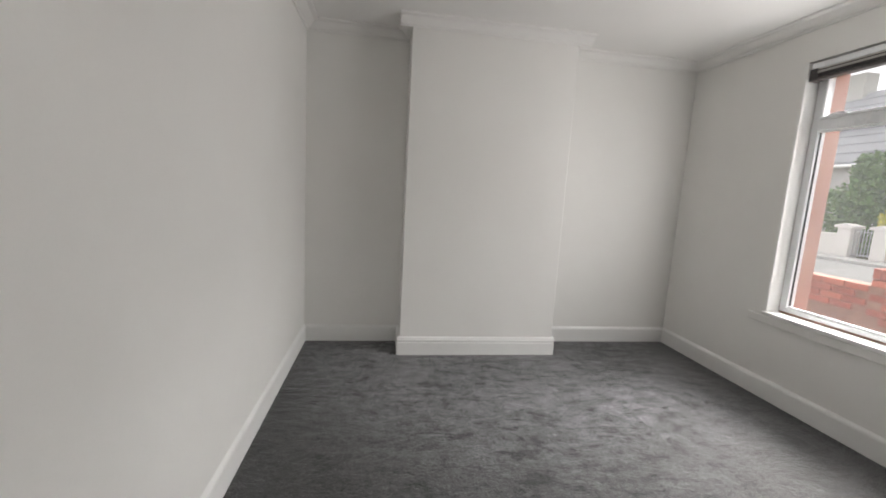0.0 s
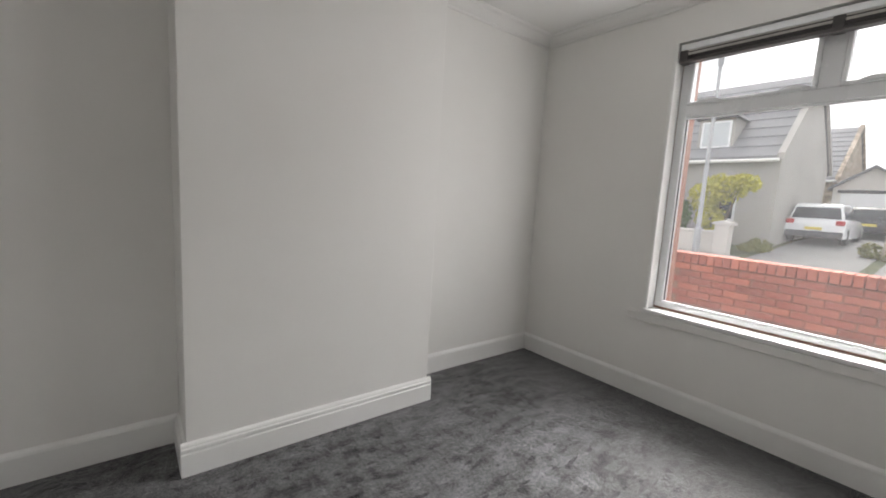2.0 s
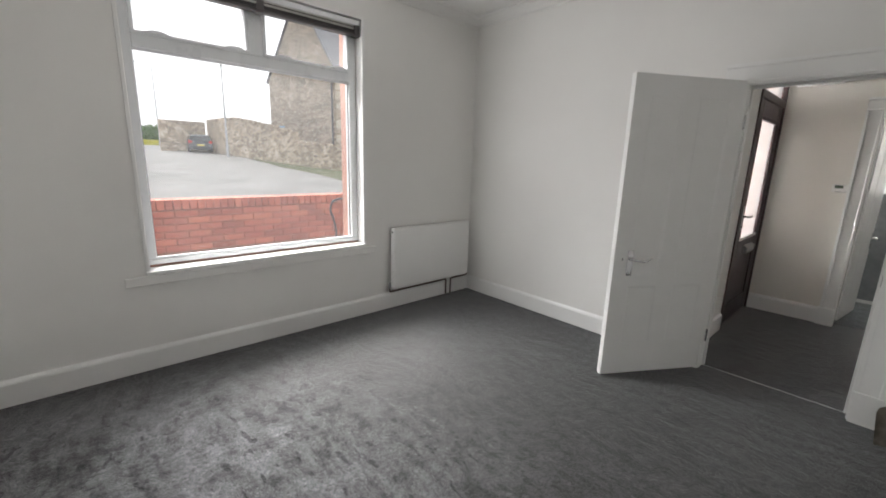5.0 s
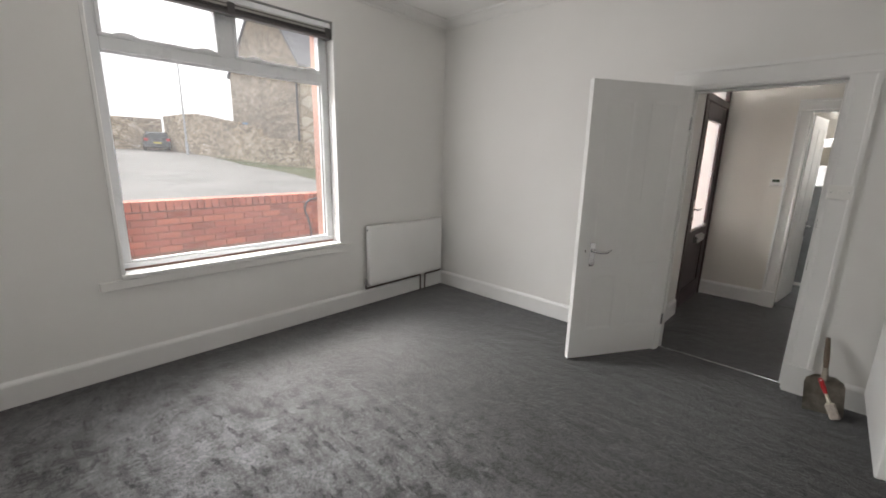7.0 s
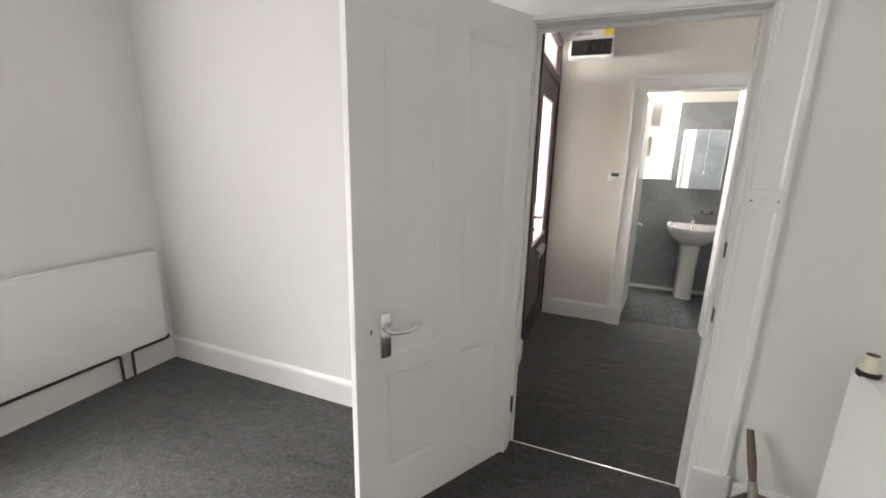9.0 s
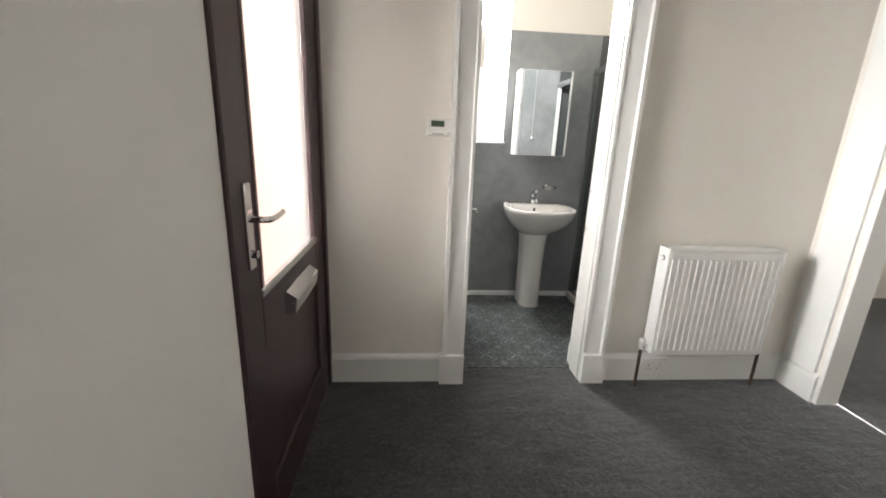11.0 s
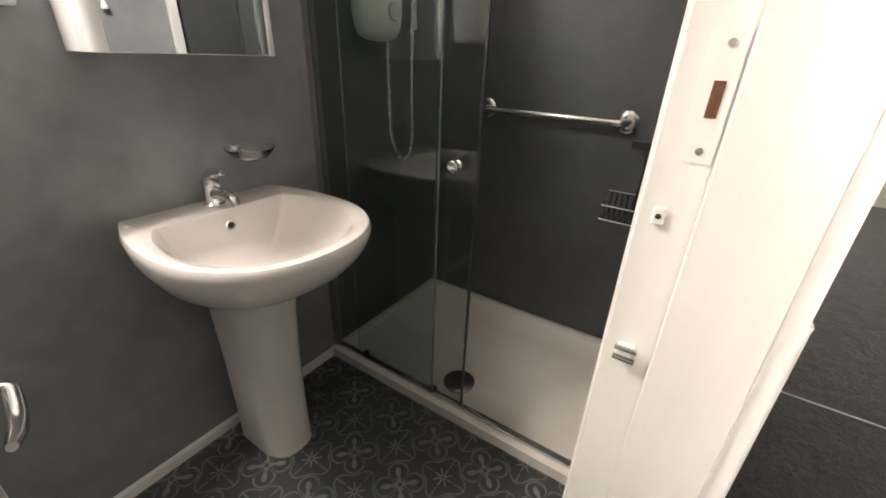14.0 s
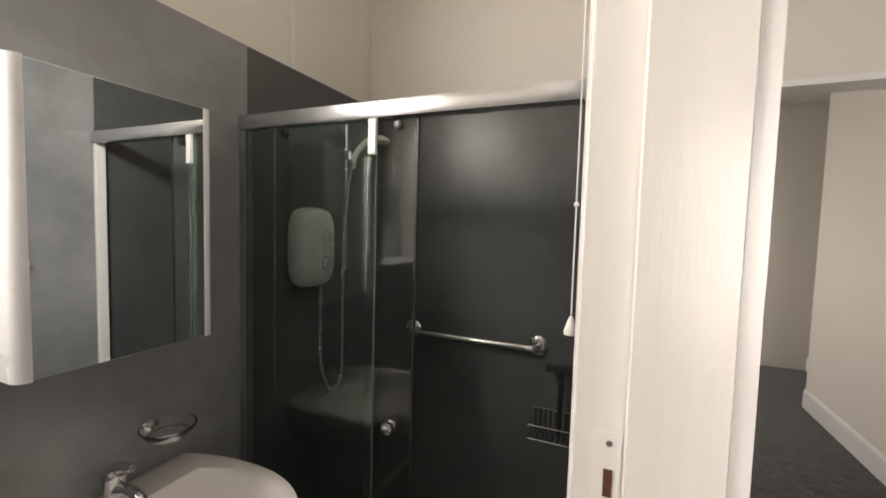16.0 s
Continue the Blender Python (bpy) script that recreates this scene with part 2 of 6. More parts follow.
def make_vinyl():
    """Dark patterned vinyl: a lattice of stars with four-lobed rosettes between them."""
    P = 0.188
    n = N("patterned_vinyl")
    c = n.t.nodes.new("ShaderNodeTexCoord")
    s = n.t.nodes.new("ShaderNodeSeparateXYZ")
    n.link(c.outputs["Object"], s.inputs["Vector"])

    def cell(o, shift):
        f = n.math("FRACT", n.math("ADD", n.math("MULTIPLY", n.math("ADD", o, shift), 1 / P), 50.5))
        return n.math("SUBTRACT", f, 0.5)

    u, w = cell(s.outputs["X"], VINYL[0]), cell(s.outputs["Y"], VINYL[1])
    au, aw = n.math("ABSOLUTE", u), n.math("ABSOLUTE", w)
    hypot = lambda a, b: n.math("SQRT", n.math("ADD", n.math("MULTIPLY", a, a), n.math("MULTIPLY", b, b)))
    less = lambda a, b: n.math("LESS_THAN", a, b)
    r = hypot(u, w)
    ang = n.math("ARCTAN2", w, u)
    # eight-pointed star on the lattice points
    starr = n.math("ADD", 0.045, n.math("MULTIPLY", n.math("POWER", n.math("ABSOLUTE", n.math("COSINE", n.math("MULTIPLY", ang, 4.0))), 5.0), 0.125))
    star = n.math("MULTIPLY", less(r, starr), n.math("GREATER_THAN", r, 0.022))
    # curved frame round each star
    fr = n.math("ADD", 0.335, n.math("MULTIPLY", n.math("COSINE", n.math("MULTIPLY", ang, 4.0)), 0.055))
    frame_line = less(n.math("ABSOLUTE", n.math("SUBTRACT", r, fr)), 0.015)
    # rosettes in the cell corners, their four lobes on the diagonals
    ru, rw = n.math("SUBTRACT", 0.5, au), n.math("SUBTRACT", 0.5, aw)
    rr = hypot(ru, rw)
    lobe = hypot(n.math("SUBTRACT", ru, 0.160), n.math("SUBTRACT", rw, 0.160))
    ring = less(n.math("ABSOLUTE", n.math("SUBTRACT", lobe, 0.158)), 0.018)
    ring = n.math("MULTIPLY", ring, n.math("GREATER_THAN", n.math("MINIMUM", ru, rw), 0.012))
    da = n.math("MULTIPLY", n.math("SUBTRACT", n.math("ADD", ru, rw), 0.31), 0.50)
    db = n.math("MULTIPLY", n.math("SUBTRACT", ru, rw), 0.95)
    petal = less(hypot(da, db), 0.060)
    stalk = n.math("MULTIPLY", less(n.math("ABSOLUTE", n.math("SUBTRACT", ru, rw)), 0.035), less(rr, 0.22))
    petal = n.math("ADD", petal, n.math("MULTIPLY", stalk, n.math("GREATER_THAN", rr, 0.075)), True)
    dot = less(n.math("ABSOLUTE", n.math("SUBTRACT", rr, 0.050)), 0.013)
    # a tendril running out of each star between the rosettes
    outer = n.math("MULTIPLY", less(n.math("MINIMUM", au, aw), 0.014), n.math("GREATER_THAN", r, 0.20))
    outer = n.math("MULTIPLY", outer, less(r, 0.40))
    big = n.math("ADD", star, n.math("ADD", petal, dot), True)
    lines = n.math("ADD", ring, n.math("ADD", frame_line, outer), True)
    wear = n.noise(9.0, 4, 0.6)
    fine = n.noise(140.0, 3, 0.7)
    wmask = n.ramp(n.math("ADD", n.math("MULTIPLY", wear, 0.7), n.math("MULTIPLY", fine, 0.3)), [(0.32, (0.25, 0.25, 0.25)), (0.62, (1, 1, 1))])
    ground_col = n.ramp(n.noise(5.0, 5, 0.6), [(0.3, (0.038, 0.042, 0.042)), (0.7, (0.058, 0.064, 0.063))])
    fac = n.math("ADD", n.math("MULTIPLY", big, 0.85), n.math("MULTIPLY", lines, 0.55), True)
    fm = n.mix(1.0, fac, wmask, "MULTIPLY")
    col = n.mix(fm, ground_col, (0.27, 0.295, 0.29))
    n.bump(fine, 0.08, 0.001)
    return n.set(Base_Color=col, Roughness=0.29)


vinyl = make_vinyl()


def make_panel(name, a, b, rough, coat=0.0):
    n = N(name)
    cloudy = n.noise(2.6, 4, 0.5, None, 0.2)
    small = n.noise(14.0, 3, 0.5, None, 0.2)
    f = n.math("ADD", n.math("MULTIPLY", cloudy, 0.7), n.math("MULTIPLY", small, 0.3))
    col = n.ramp(f, [(0.35, a), (0.65, b)])
    streak = n.noise(1.0, 4, 0.6, n.coord(scale=(26.0, 26.0, 0.7)), 0.1)
    rr = n.math("ADD", n.math("MULTIPLY", small, 0.06), n.math("MULTIPLY", streak, 0.14))
    rr = n.math("ADD", rr, rough - 0.10)
    return n.set(Base_Color=col, Roughness=rr, Coat_Weight=coat)


slate_panel = make_panel("slate_grey_wall_panel", (0.190, 0.198, 0.205), (0.300, 0.308, 0.316), 0.36)
shower_panel = make_panel("dark_shower_panel", (0.062, 0.068, 0.070), (0.090, 0.096, 0.098), 0.33, 0.0)


def glass_mat(name, color, rough=0.0, ior=1.45):
    n = N(name)
    return n.set(Base_Color=color, Roughness=rough, Transmission_Weight=1.0, IOR=ior)


def hazy_glass(name, color, haze):
    """Double glazing with a thin translucent film that imitates veiling glare over the view."""
    n = N(name)
    n.set(Base_Color=color, Roughness=0.0, Transmission_Weight=1.0, IOR=1.12)
    film = n.node("ShaderNodeBsdfTranslucent", Color=(0.95, 0.96, 0.97, 1))
    mixer = n.t.nodes.new("ShaderNodeMixShader")
    veil = n.noise(2.4, 5, 0.6)
    fac = n.math("MULTIPLY_ADD", veil, haze)
    fac.node.inputs[2].default_value = haze * 0.5
    n.link(fac, mixer.inputs[0])
    n.link(n.b.outputs[0], mixer.inputs[1])
    n.link(film.outputs[0], mixer.inputs[2])
    n.link(mixer.outputs[0], n.t.nodes["Material Output"].inputs["Surface"])
    return n.m


window_glass = hazy_glass("tinted_double_glazing", GLASS, 0.022)
frosted_glass = glass_mat("frosted_glass", (0.93, 0.93, 0.92), 0.45, 1.2)
privacy_glass = glass_mat("grey_privacy_glass", (0.42, 0.41, 0.38), 0.4, 1.2)
shower_glass = glass_mat("shower_glass", (0.84, 0.925, 0.89), 0.0, 1.45)
clear_glass = glass_mat("clear_glass", (0.97, 0.98, 0.98), 0.03, 1.45)
mirror_mat = N("mirror").set(Base_Color=(0.82, 0.85, 0.85), Metallic=1.0, Roughness=0.015)


def make_brick(name, stops, mortar=False):
    n = N(name)
    info = n.t.nodes.new("ShaderNodeObjectInfo")
    g = n.t.nodes.new("ShaderNodeNewGeometry")
    v = n.coord("Object")
    fine = n.noise(38.0, 4, 0.65, v)
    big = n.noise(1.6, 4, 0.6, v)
    src = n.math("ADD", n.math("MULTIPLY", info.outputs["Random"], 0.6), n.math("MULTIPLY", big, 0.4))
    col = n.ramp(src, stops)
    col = n.mix(1.0, col, n.ramp(fine, [(0.2, (0.7, 0.7, 0.7)), (0.8, (1.2, 1.2, 1.2))]), "MULTIPLY")
    n.bump(fine, 0.4, 0.006)
    return n.set(Base_Color=col, Roughness=0.88)


brick_mat = make_brick("red_brick", [(0.15, (0.27, 0.105, 0.08)), (0.45, (0.37, 0.135, 0.10)), (0.8, (0.47, 0.18, 0.125))])
mortar_mat = surface("mortar", (0.20, 0.13, 0.10), (0.30, 0.20, 0.16), 6, 0.9, 60, 0.4, 0.004)
asphalt = surface("worn_asphalt", (0.17, 0.168, 0.163), (0.27, 0.266, 0.257), 0.45, 0.75, 30, 0.3, 0.01)
paving = surface("pale_concrete_paving", (0.32, 0.31, 0.29), (0.42, 0.41, 0.39), 0.8, 0.85, 30, 0.3, 0.006)
earth = surface("grass_and_earth", (0.06, 0.075, 0.035), (0.13, 0.13, 0.075), 0.7, 0.95, 18, 0.5, 0.03)
render_grey = surface("grey_house_render", (0.34, 0.33, 0.30), (0.45, 0.43, 0.40), 0.5, 0.9, 14, 0.3, 0.01)
render_pale = surface("pale_house_render", (0.55, 0.52, 0.48), (0.64, 0.61, 0.57), 0.5, 0.9, 14, 0.3, 0.01)
slate_roof = surface("slate_roof", (0.15, 0.15, 0.16), (0.24, 0.24, 0.25), 1.2, 0.7, 6, 0.5, 0.03, vec_scale=(1, 1, 2.5))
foliage = surface("green_leaves", (0.05, 0.11, 0.025), (0.11, 0.20, 0.045), 3.0, 0.6, 20, 0.2, 0.01)
foliage_yellow = surface("yellow_green_leaves", (0.30, 0.30, 0.02), (0.52, 0.48, 0.04), 3.0, 0.6, 20, 0.2, 0.01)
bark = surface("bark", (0.07, 0.05, 0.035), (0.13, 0.10, 0.07), 6, 0.9, 30, 0.5, 0.01)
galvanised = surface("galvanised_steel", (0.38, 0.39, 0.40), (0.48, 0.49, 0.50), 3, 0.5, 60, 0.1, 0.002, metal=0.5)
tyre_rubber = surface("tyre_rubber", (0.015, 0.015, 0.015), (0.025, 0.025, 0.025), 6, 0.8, 60, 0.1, 0.002)
car_glass = surface("dark_car_glass", (0.03, 0.035, 0.04), (0.05, 0.055, 0.06), 2, 0.08, 60, 0.0)
car_white = surface("white_car_paint", (0.72, 0.73, 0.74), (0.78, 0.79, 0.80), 1, 0.2, 60, 0.0, coat=0.5)
car_black = surface("black_car_paint", (0.015, 0.016, 0.02), (0.03, 0.031, 0.036), 1, 0.18, 60, 0.0, coat=0.5)
car_grey = surface("dark_grey_trim", (0.05, 0.05, 0.055), (0.08, 0.08, 0.085), 2, 0.5, 60, 0.05)
lamp_red = surface("red_lamp_lens", (0.4, 0.01, 0.012), (0.5, 0.02, 0.02), 6, 0.2, 60, 0.0)
lorry_blue = surface("blue_lorry_paint", (0.02, 0.09, 0.40), (0.03, 0.12, 0.48), 2, 0.35, 60, 0.0)
plate_yellow = surface("number_plate", (0.62, 0.5, 0.08), (0.68, 0.55, 0.1), 6, 0.4, 60, 0.0)


def make_stone(name, stops, scale):
    n = N(name)
    v = n.coord("Object", (1, 1, 1.7))
    vo = n.node("ShaderNodeTexVoronoi", Scale=scale)
    edge = n.node("ShaderNodeTexVoronoi", Scale=scale)
    edge.feature = "DISTANCE_TO_EDGE"
    n.link(v, vo.inputs["Vector"])
    n.link(v, edge.inputs["Vector"])
    sep = n.t.nodes.new("ShaderNodeSeparateColor")
    n.link(vo.outputs["Color"], sep.inputs["Color"])
    col = n.ramp(sep.outputs["Red"], stops)
    joint = n.ramp(edge.outputs["Distance"], [(0.0, (0.55, 0.53, 0.5)), (0.09, (1, 1, 1))])
    col = n.mix(1.0, col, joint, "MULTIPLY")
    col = n.mix(1.0, col, n.ramp(n.noise(0.5, 4, 0.6), [(0.3, (0.75, 0.75, 0.75)), (0.7, (1.15, 1.12, 1.08))]), "MULTIPLY")
    n.bump(n.math("MINIMUM", edge.outputs["Distance"], 0.15), 0.8, 0.15)
    return n.set(Base_Color=col, Roughness=0.92)


rubble_stone = make_stone("tan_rubble_stone", [(0.1, (0.30, 0.25, 0.20)), (0.5, (0.43, 0.36, 0.28)), (0.9, (0.55, 0.47, 0.38))], 3.6)
dark_stone = make_stone("weathered_grey_stone", [(0.1, (0.31, 0.265, 0.22)), (0.5, (0.38, 0.325, 0.27)), (0.9, (0.46, 0.395, 0.33))], 3.4)


# ---- mesh helpers ----
def add_box(bm, a, b, bev=0.0, seg=1):
    lo = [min(p, q) for p, q in zip(a, b)]
    hi = [max(p, q) for p, q in zip(a, b)]
    vs = [bm.verts.new((x, y, z)) for x in (lo[0], hi[0]) for y in (lo[1], hi[1]) for z in (lo[2], hi[2])]
    fs = [bm.faces.new([vs[i] for i in q]) for q in ((0, 1, 3, 2), (4, 6, 7, 5), (0, 4, 5, 1), (2, 3, 7, 6), (0, 2, 6, 4), (1, 5, 7, 3))]
    if bev:
        edges = list({e for f in fs for e in f.edges})
        bmesh.ops.bevel(bm, geom=edges, offset=bev, segments=seg, affect="EDGES", profile=0.6)
    return bm


def box_bm(a, b, bev=0.0, seg=1):
    return add_box(bmesh.new(), a, b, bev, seg)


def add_prism(bm, outline, base, u, v, along):
    """An outline of (u, v) points pushed along a vector."""
    base, u, v, along = Vector(base), Vector(u), Vector(v), Vector(along)
    one = [bm.verts.new(base + u * p + v * q) for p, q in outline]
    two = [bm.verts.new(w.co + along) for w in one]
    n = len(outline)
    for i in range(n):
        bm.faces.new((one[i], one[(i + 1) % n], two[(i + 1) % n], two[i]))
    bm.faces.new(one[::-1])
    bm.faces.new(two)
    return bm


def prism_bm(outline, base, u, v, along):
    return add_prism(bmesh.new(), outline, base, u, v, along)


def add_tube(bm, pts, r, sides=10, caps=True):
    """A round tube through the points, with a fixed or per-point radius."""
    pts = [Vector(p) for p in pts]
    rs = r if isinstance(r, (list, tuple)) else [r] * len(pts)
    rings = []
    side = None
    for i, p in enumerate(pts):
        d = (pts[min(i + 1, len(pts) - 1)] - pts[max(i - 1, 0)]).normalized()
        if side is None:
            side = d.orthogonal().normalized()
        side = (side - d * side.dot(d)).normalized()
        up = d.cross(side)
        rings.append([bm.verts.new(p + (side * math.cos(a) + up * math.sin(a)) * rs[i]) for a in (2 * math.pi * k / sides for k in range(sides))])
    for a, b in zip(rings, rings[1:]):
        for k in range(sides):
            bm.faces.new((a[k], a[(k + 1) % sides], b[(k + 1) % sides], b[k]))
    if caps:
        bm.faces.new(rings[0][::-1])
        bm.faces.new(rings[-1])
    return bm


def tube_bm(pts, r, sides=10):
    return add_tube(bmesh.new(), pts, r, sides)


def curve_pts(pts, n=8):
    """Catmull-Rom points through the given ones."""
    p = [Vector(q) for q in pts]
    p = [p[0] * 2 - p[1]] + p + [p[-1] * 2 - p[-2]]
    out = []
    for a, b, c, d in zip(p, p[1:], p[2:], p[3:]):
        for k in range(n):
            t = k / n
            out.append(0.5 * ((2 * b) + (c - a) * t + (2 * a - 5 * b + 4 * c - d) * t * t + (3 * b - a - 3 * c + d) * t ** 3))
    return out + [p[-2]]


def lathe_bm(profile, sides=24, axis="z"):
    """A profile of (radius, height) turned round the z axis."""
    bm = bmesh.new()
    rings = []
    for r, h in profile:
        rings.append([bm.verts.new((r * math.cos(a), r * math.sin(a), h)) for a in (2 * math.pi * k / sides for k in range(sides))])
    for a, b in zip(rings, rings[1:]):
        for k in range(sides):
            bm.faces.new((a[k], a[(k + 1) % sides], b[(k + 1) % sides], b[k]))
    bm.faces.new(rings[0][::-1])
    bm.faces.new(rings[-1])
    if axis == "x":
        bmesh.ops.rotate(bm, verts=bm.verts, matrix=Matrix.Rotation(radians(90), 3, "Y"))
    if axis == "y":
        bmesh.ops.rotate(bm, verts=bm.verts, matrix=Matrix.Rotation(radians(-90), 3, "X"))
    return bm


def moved(bm, x=0, y=0, z=0, m=None):
    if m is not None:
        bmesh.ops.transform(bm, matrix=m, verts=bm.verts)
    bmesh.ops.translate(bm, verts=bm.verts, vec=(x, y, z))
    return bm


def as_mesh(name, bm, mat, smooth=False):
    bmesh.ops.recalc_face_normals(bm, faces=bm.faces)
    me = bpy.data.meshes.new(name)
    bm.to_mesh(me)
    bm.free()
    me.materials.append(mat)
    if smooth:
        for p in me.polygons:
            p.use_smooth = True
        me.set_sharp_from_angle(angle=radians(38))
    return me


def part(name, bm, mat, parent, label="", smooth=False):
    ob = new(name, as_mesh(name, bm, mat, smooth))
    ob.parent = parent
    return tagged(ob, label)


def single(name, bm, mat, label="", category="", kind="", group="", smooth=False):
    return tagged(new(name, as_mesh(name, bm, mat, smooth)), label, category, group, kind)


def thing(name, at, label, category, group="", kind="", turn=0.0):
    ob = new(name)
    ob.empty_display_size = 0.1
    ob.matrix_world = pose(*at, 0, 0, turn)
    return tagged(ob, label, category, group, kind)


def wall_bm(axis, at, thick, a0, a1, z0, z1, holes=()):
    """A wall in the plane axis = at .. at + thick, from a0 to a1, with rectangular holes (a0, a1, z0, z1) right through it."""
    us = sorted({a0, a1, *(h[0] for h in holes), *(h[1] for h in holes)})
    zs = sorted({z0, z1, *(h[2] for h in holes), *(h[3] for h in holes)})
    us = [u for u in us if a0 <= u <= a1]
    zs = [z for z in zs if z0 <= z <= z1]
    solid = {}
    for i in range(len(us) - 1):
        for k in range(len(zs) - 1):
            cu, cz = (us[i] + us[i + 1]) / 2, (zs[k] + zs[k + 1]) / 2
            solid[i, k] = not any(h[0] < cu < h[1] and h[2] < cz < h[3] for h in holes)
    bm = bmesh.new()
    cache = {}

    def vert(u, w, z):
        key = (round(u, 5), round(w, 5), round(z, 5))
        if key not in cache:
            cache[key] = bm.verts.new((w, u, z) if axis == "x" else (u, w, z))
        return cache[key]

    w0, w1 = at, at + thick
    for (i, k), s in solid.items():
        if not s:
            continue
        u0, u1, p0, p1 = us[i], us[i + 1], zs[k], zs[k + 1]
        bm.faces.new((vert(u0, w0, p0), vert(u1, w0, p0), vert(u1, w0, p1), vert(u0, w0, p1)))
        bm.faces.new((vert(u0, w1, p0), vert(u0, w1, p1), vert(u1, w1, p1), vert(u1, w1, p0)))
        for di, dk, q in ((-1, 0, (u0, p0, u0, p1)), (1, 0, (u1, p0, u1, p1)), (0, -1, (u0, p0, u1, p0)), (0, 1, (u0, p1, u1, p1))):
            if not solid.get((i + di, k + dk), False):
                bm.faces.new((vert(q[0], w0, q[1]), vert(q[2], w0, q[3]), vert(q[2], w1, q[3]), vert(q[0], w1, q[1])))
    return bm


def run(name, outline, p0, p1, out, mat, label, category="skirting"):
    """A moulding of (out, up) outline from p0 to p1, with out the way it stands off its wall."""
    p0, p1, out = Vector(p0), Vector(p1), Vector(out)
    return single(name, prism_bm(outline, p0, out, (0, 0, 1), p1 - p0), mat, label, category, "structure")


SKIRT = [(0, 0), (0.016, 0), (0.016, 0.130), (0.012, 0.142), (0.006, 0.150), (0, 0.158)]
TALL_SKIRT = [(0, 0), (0.024, 0), (0.024, 0.112), (0.019, 0.117), (0.019, 0.122), (0.023, 0.127), (0.023, 0.139), (0.016, 0.146), (0.016, 0.150), (0.011, 0.158), (0.004, 0.163), (0, 0.166)]
CORNICE = [(0, 0), (0, -0.075), (0.012, -0.075), (0.016, -0.060), (0.035, -0.050), (0.060, -0.030), (0.075, -0.018), (0.105, -0.014), (0.112, -0.006), (0.112, 0)]

# ---- setting: front room ----
X0, X1, Y0, Y1, H = -0.411, 3.290, -0.015, 4.055, 2.825
CX0, CX1, CY = 0.469, 1.890, 3.720
HY0, HY1 = -0.145, -1.978
HX0, HX1 = -1.484, 1.0
BY0, BY1, BX0, BX1 = -2.147, -3.216, -1.462, 1.1

single("floor", box_bm((-5.6, -3.40, -0.12), (3.29, 4.2, 0.0)), carpet, "charcoal grey carpet with brushed pile, scuffs and a painted pool of light", "carpet", "structure")
single("ceiling", box_bm((-5.6, -3.50, H), (3.6, 4.3, H + 0.12)), ceiling_paint, "plain white painted plaster ceiling", "ceiling", "structure")

single("wall_left", wall_bm("x", X0 - 0.12, 0.12, Y0 - 0.13, 4.19, 0, H), wall_paint, "white painted plaster wall", "wall", "structure")
single("wall_fireplace", wall_bm("y", Y1, 0.12, X0, X1, 0, H), wall_paint, "white painted plaster wall with two alcoves", "wall", "structure")
single("chimney_breast", box_bm((CX0, CY, 0), (CX1, Y1, H), 0.004), wall_paint, "white plastered chimney breast with closed fireplace", "chimney breast", "structure")
WIN = (1.345, 2.940, 0.670, 2.53)
single("wall_window", wall_bm("x", X1, 0.11, Y0 - 0.13, 4.19, 0, H, [WIN]), wall_paint, "white painted plaster window wall", "wall", "structure")
single("wall_window_outer", wall_bm("x", X1 + 0.112, 0.22, -0.3, 5.0, -0.5, 3.4, [(1.372, 2.915, 0.690, 2.50)]), sandstone, "outer house wall of pinkish sandstone", "wall", "structure")
DOOR1 = (0.085, 0.911, 0, 1.979)
single("wall_door", wall_bm("y", Y0 - 0.13, 0.13, X0, X1, 0, H, [DOOR1]), wall_paint, "white painted plaster wall with a doorway", "wall", "structure")

for nm, a, b, o in (("baseboard_left", (X0, Y0, 0), (X0, Y1, 0), (1, 0, 0)), ("baseboard_window", (X1, Y0, 0), (X1, Y1, 0), (-1, 0, 0)),
                    ("baseboard_alcove_left", (X0 + 0.016, Y1, 0), (CX0, Y1, 0), (0, -1, 0)), ("baseboard_alcove_right", (CX1, Y1, 0), (X1 - 0.016, Y1, 0), (0, -1, 0)),
                    ("baseboard_door", (1.02, Y0, 0), (X1 - 0.016, Y0, 0), (0, 1, 0)), ("baseboard_door_corner", (X0 + 0.016, Y0, 0), (-0.052, Y0, 0), (0, 1, 0))):
    run(nm, SKIRT, a, b, o, gloss_white, "white gloss painted wooden skirting board")
bmc = prism_bm(TALL_SKIRT, (CX0 - 0.022, CY, 0), (0, -1, 0), (0, 0, 1), (CX1 - CX0 + 0.044, 0, 0))
single("baseboard_chimney", bmc, gloss_white, "white moulded skirting with grooved top edge", "skirting", "structure")
run("baseboard_chimney_side_right", TALL_SKIRT, (CX1, CY, 0), (CX1, Y1 - 0.016, 0), (1, 0, 0), gloss_white, "white moulded skirting with grooved top edge")
run("baseboard_chimney_side_left", TALL_SKIRT, (CX0, CY, 0), (CX0, Y1 - 0.016, 0), (-1, 0, 0), gloss_white, "white moulded skirting with grooved top edge")
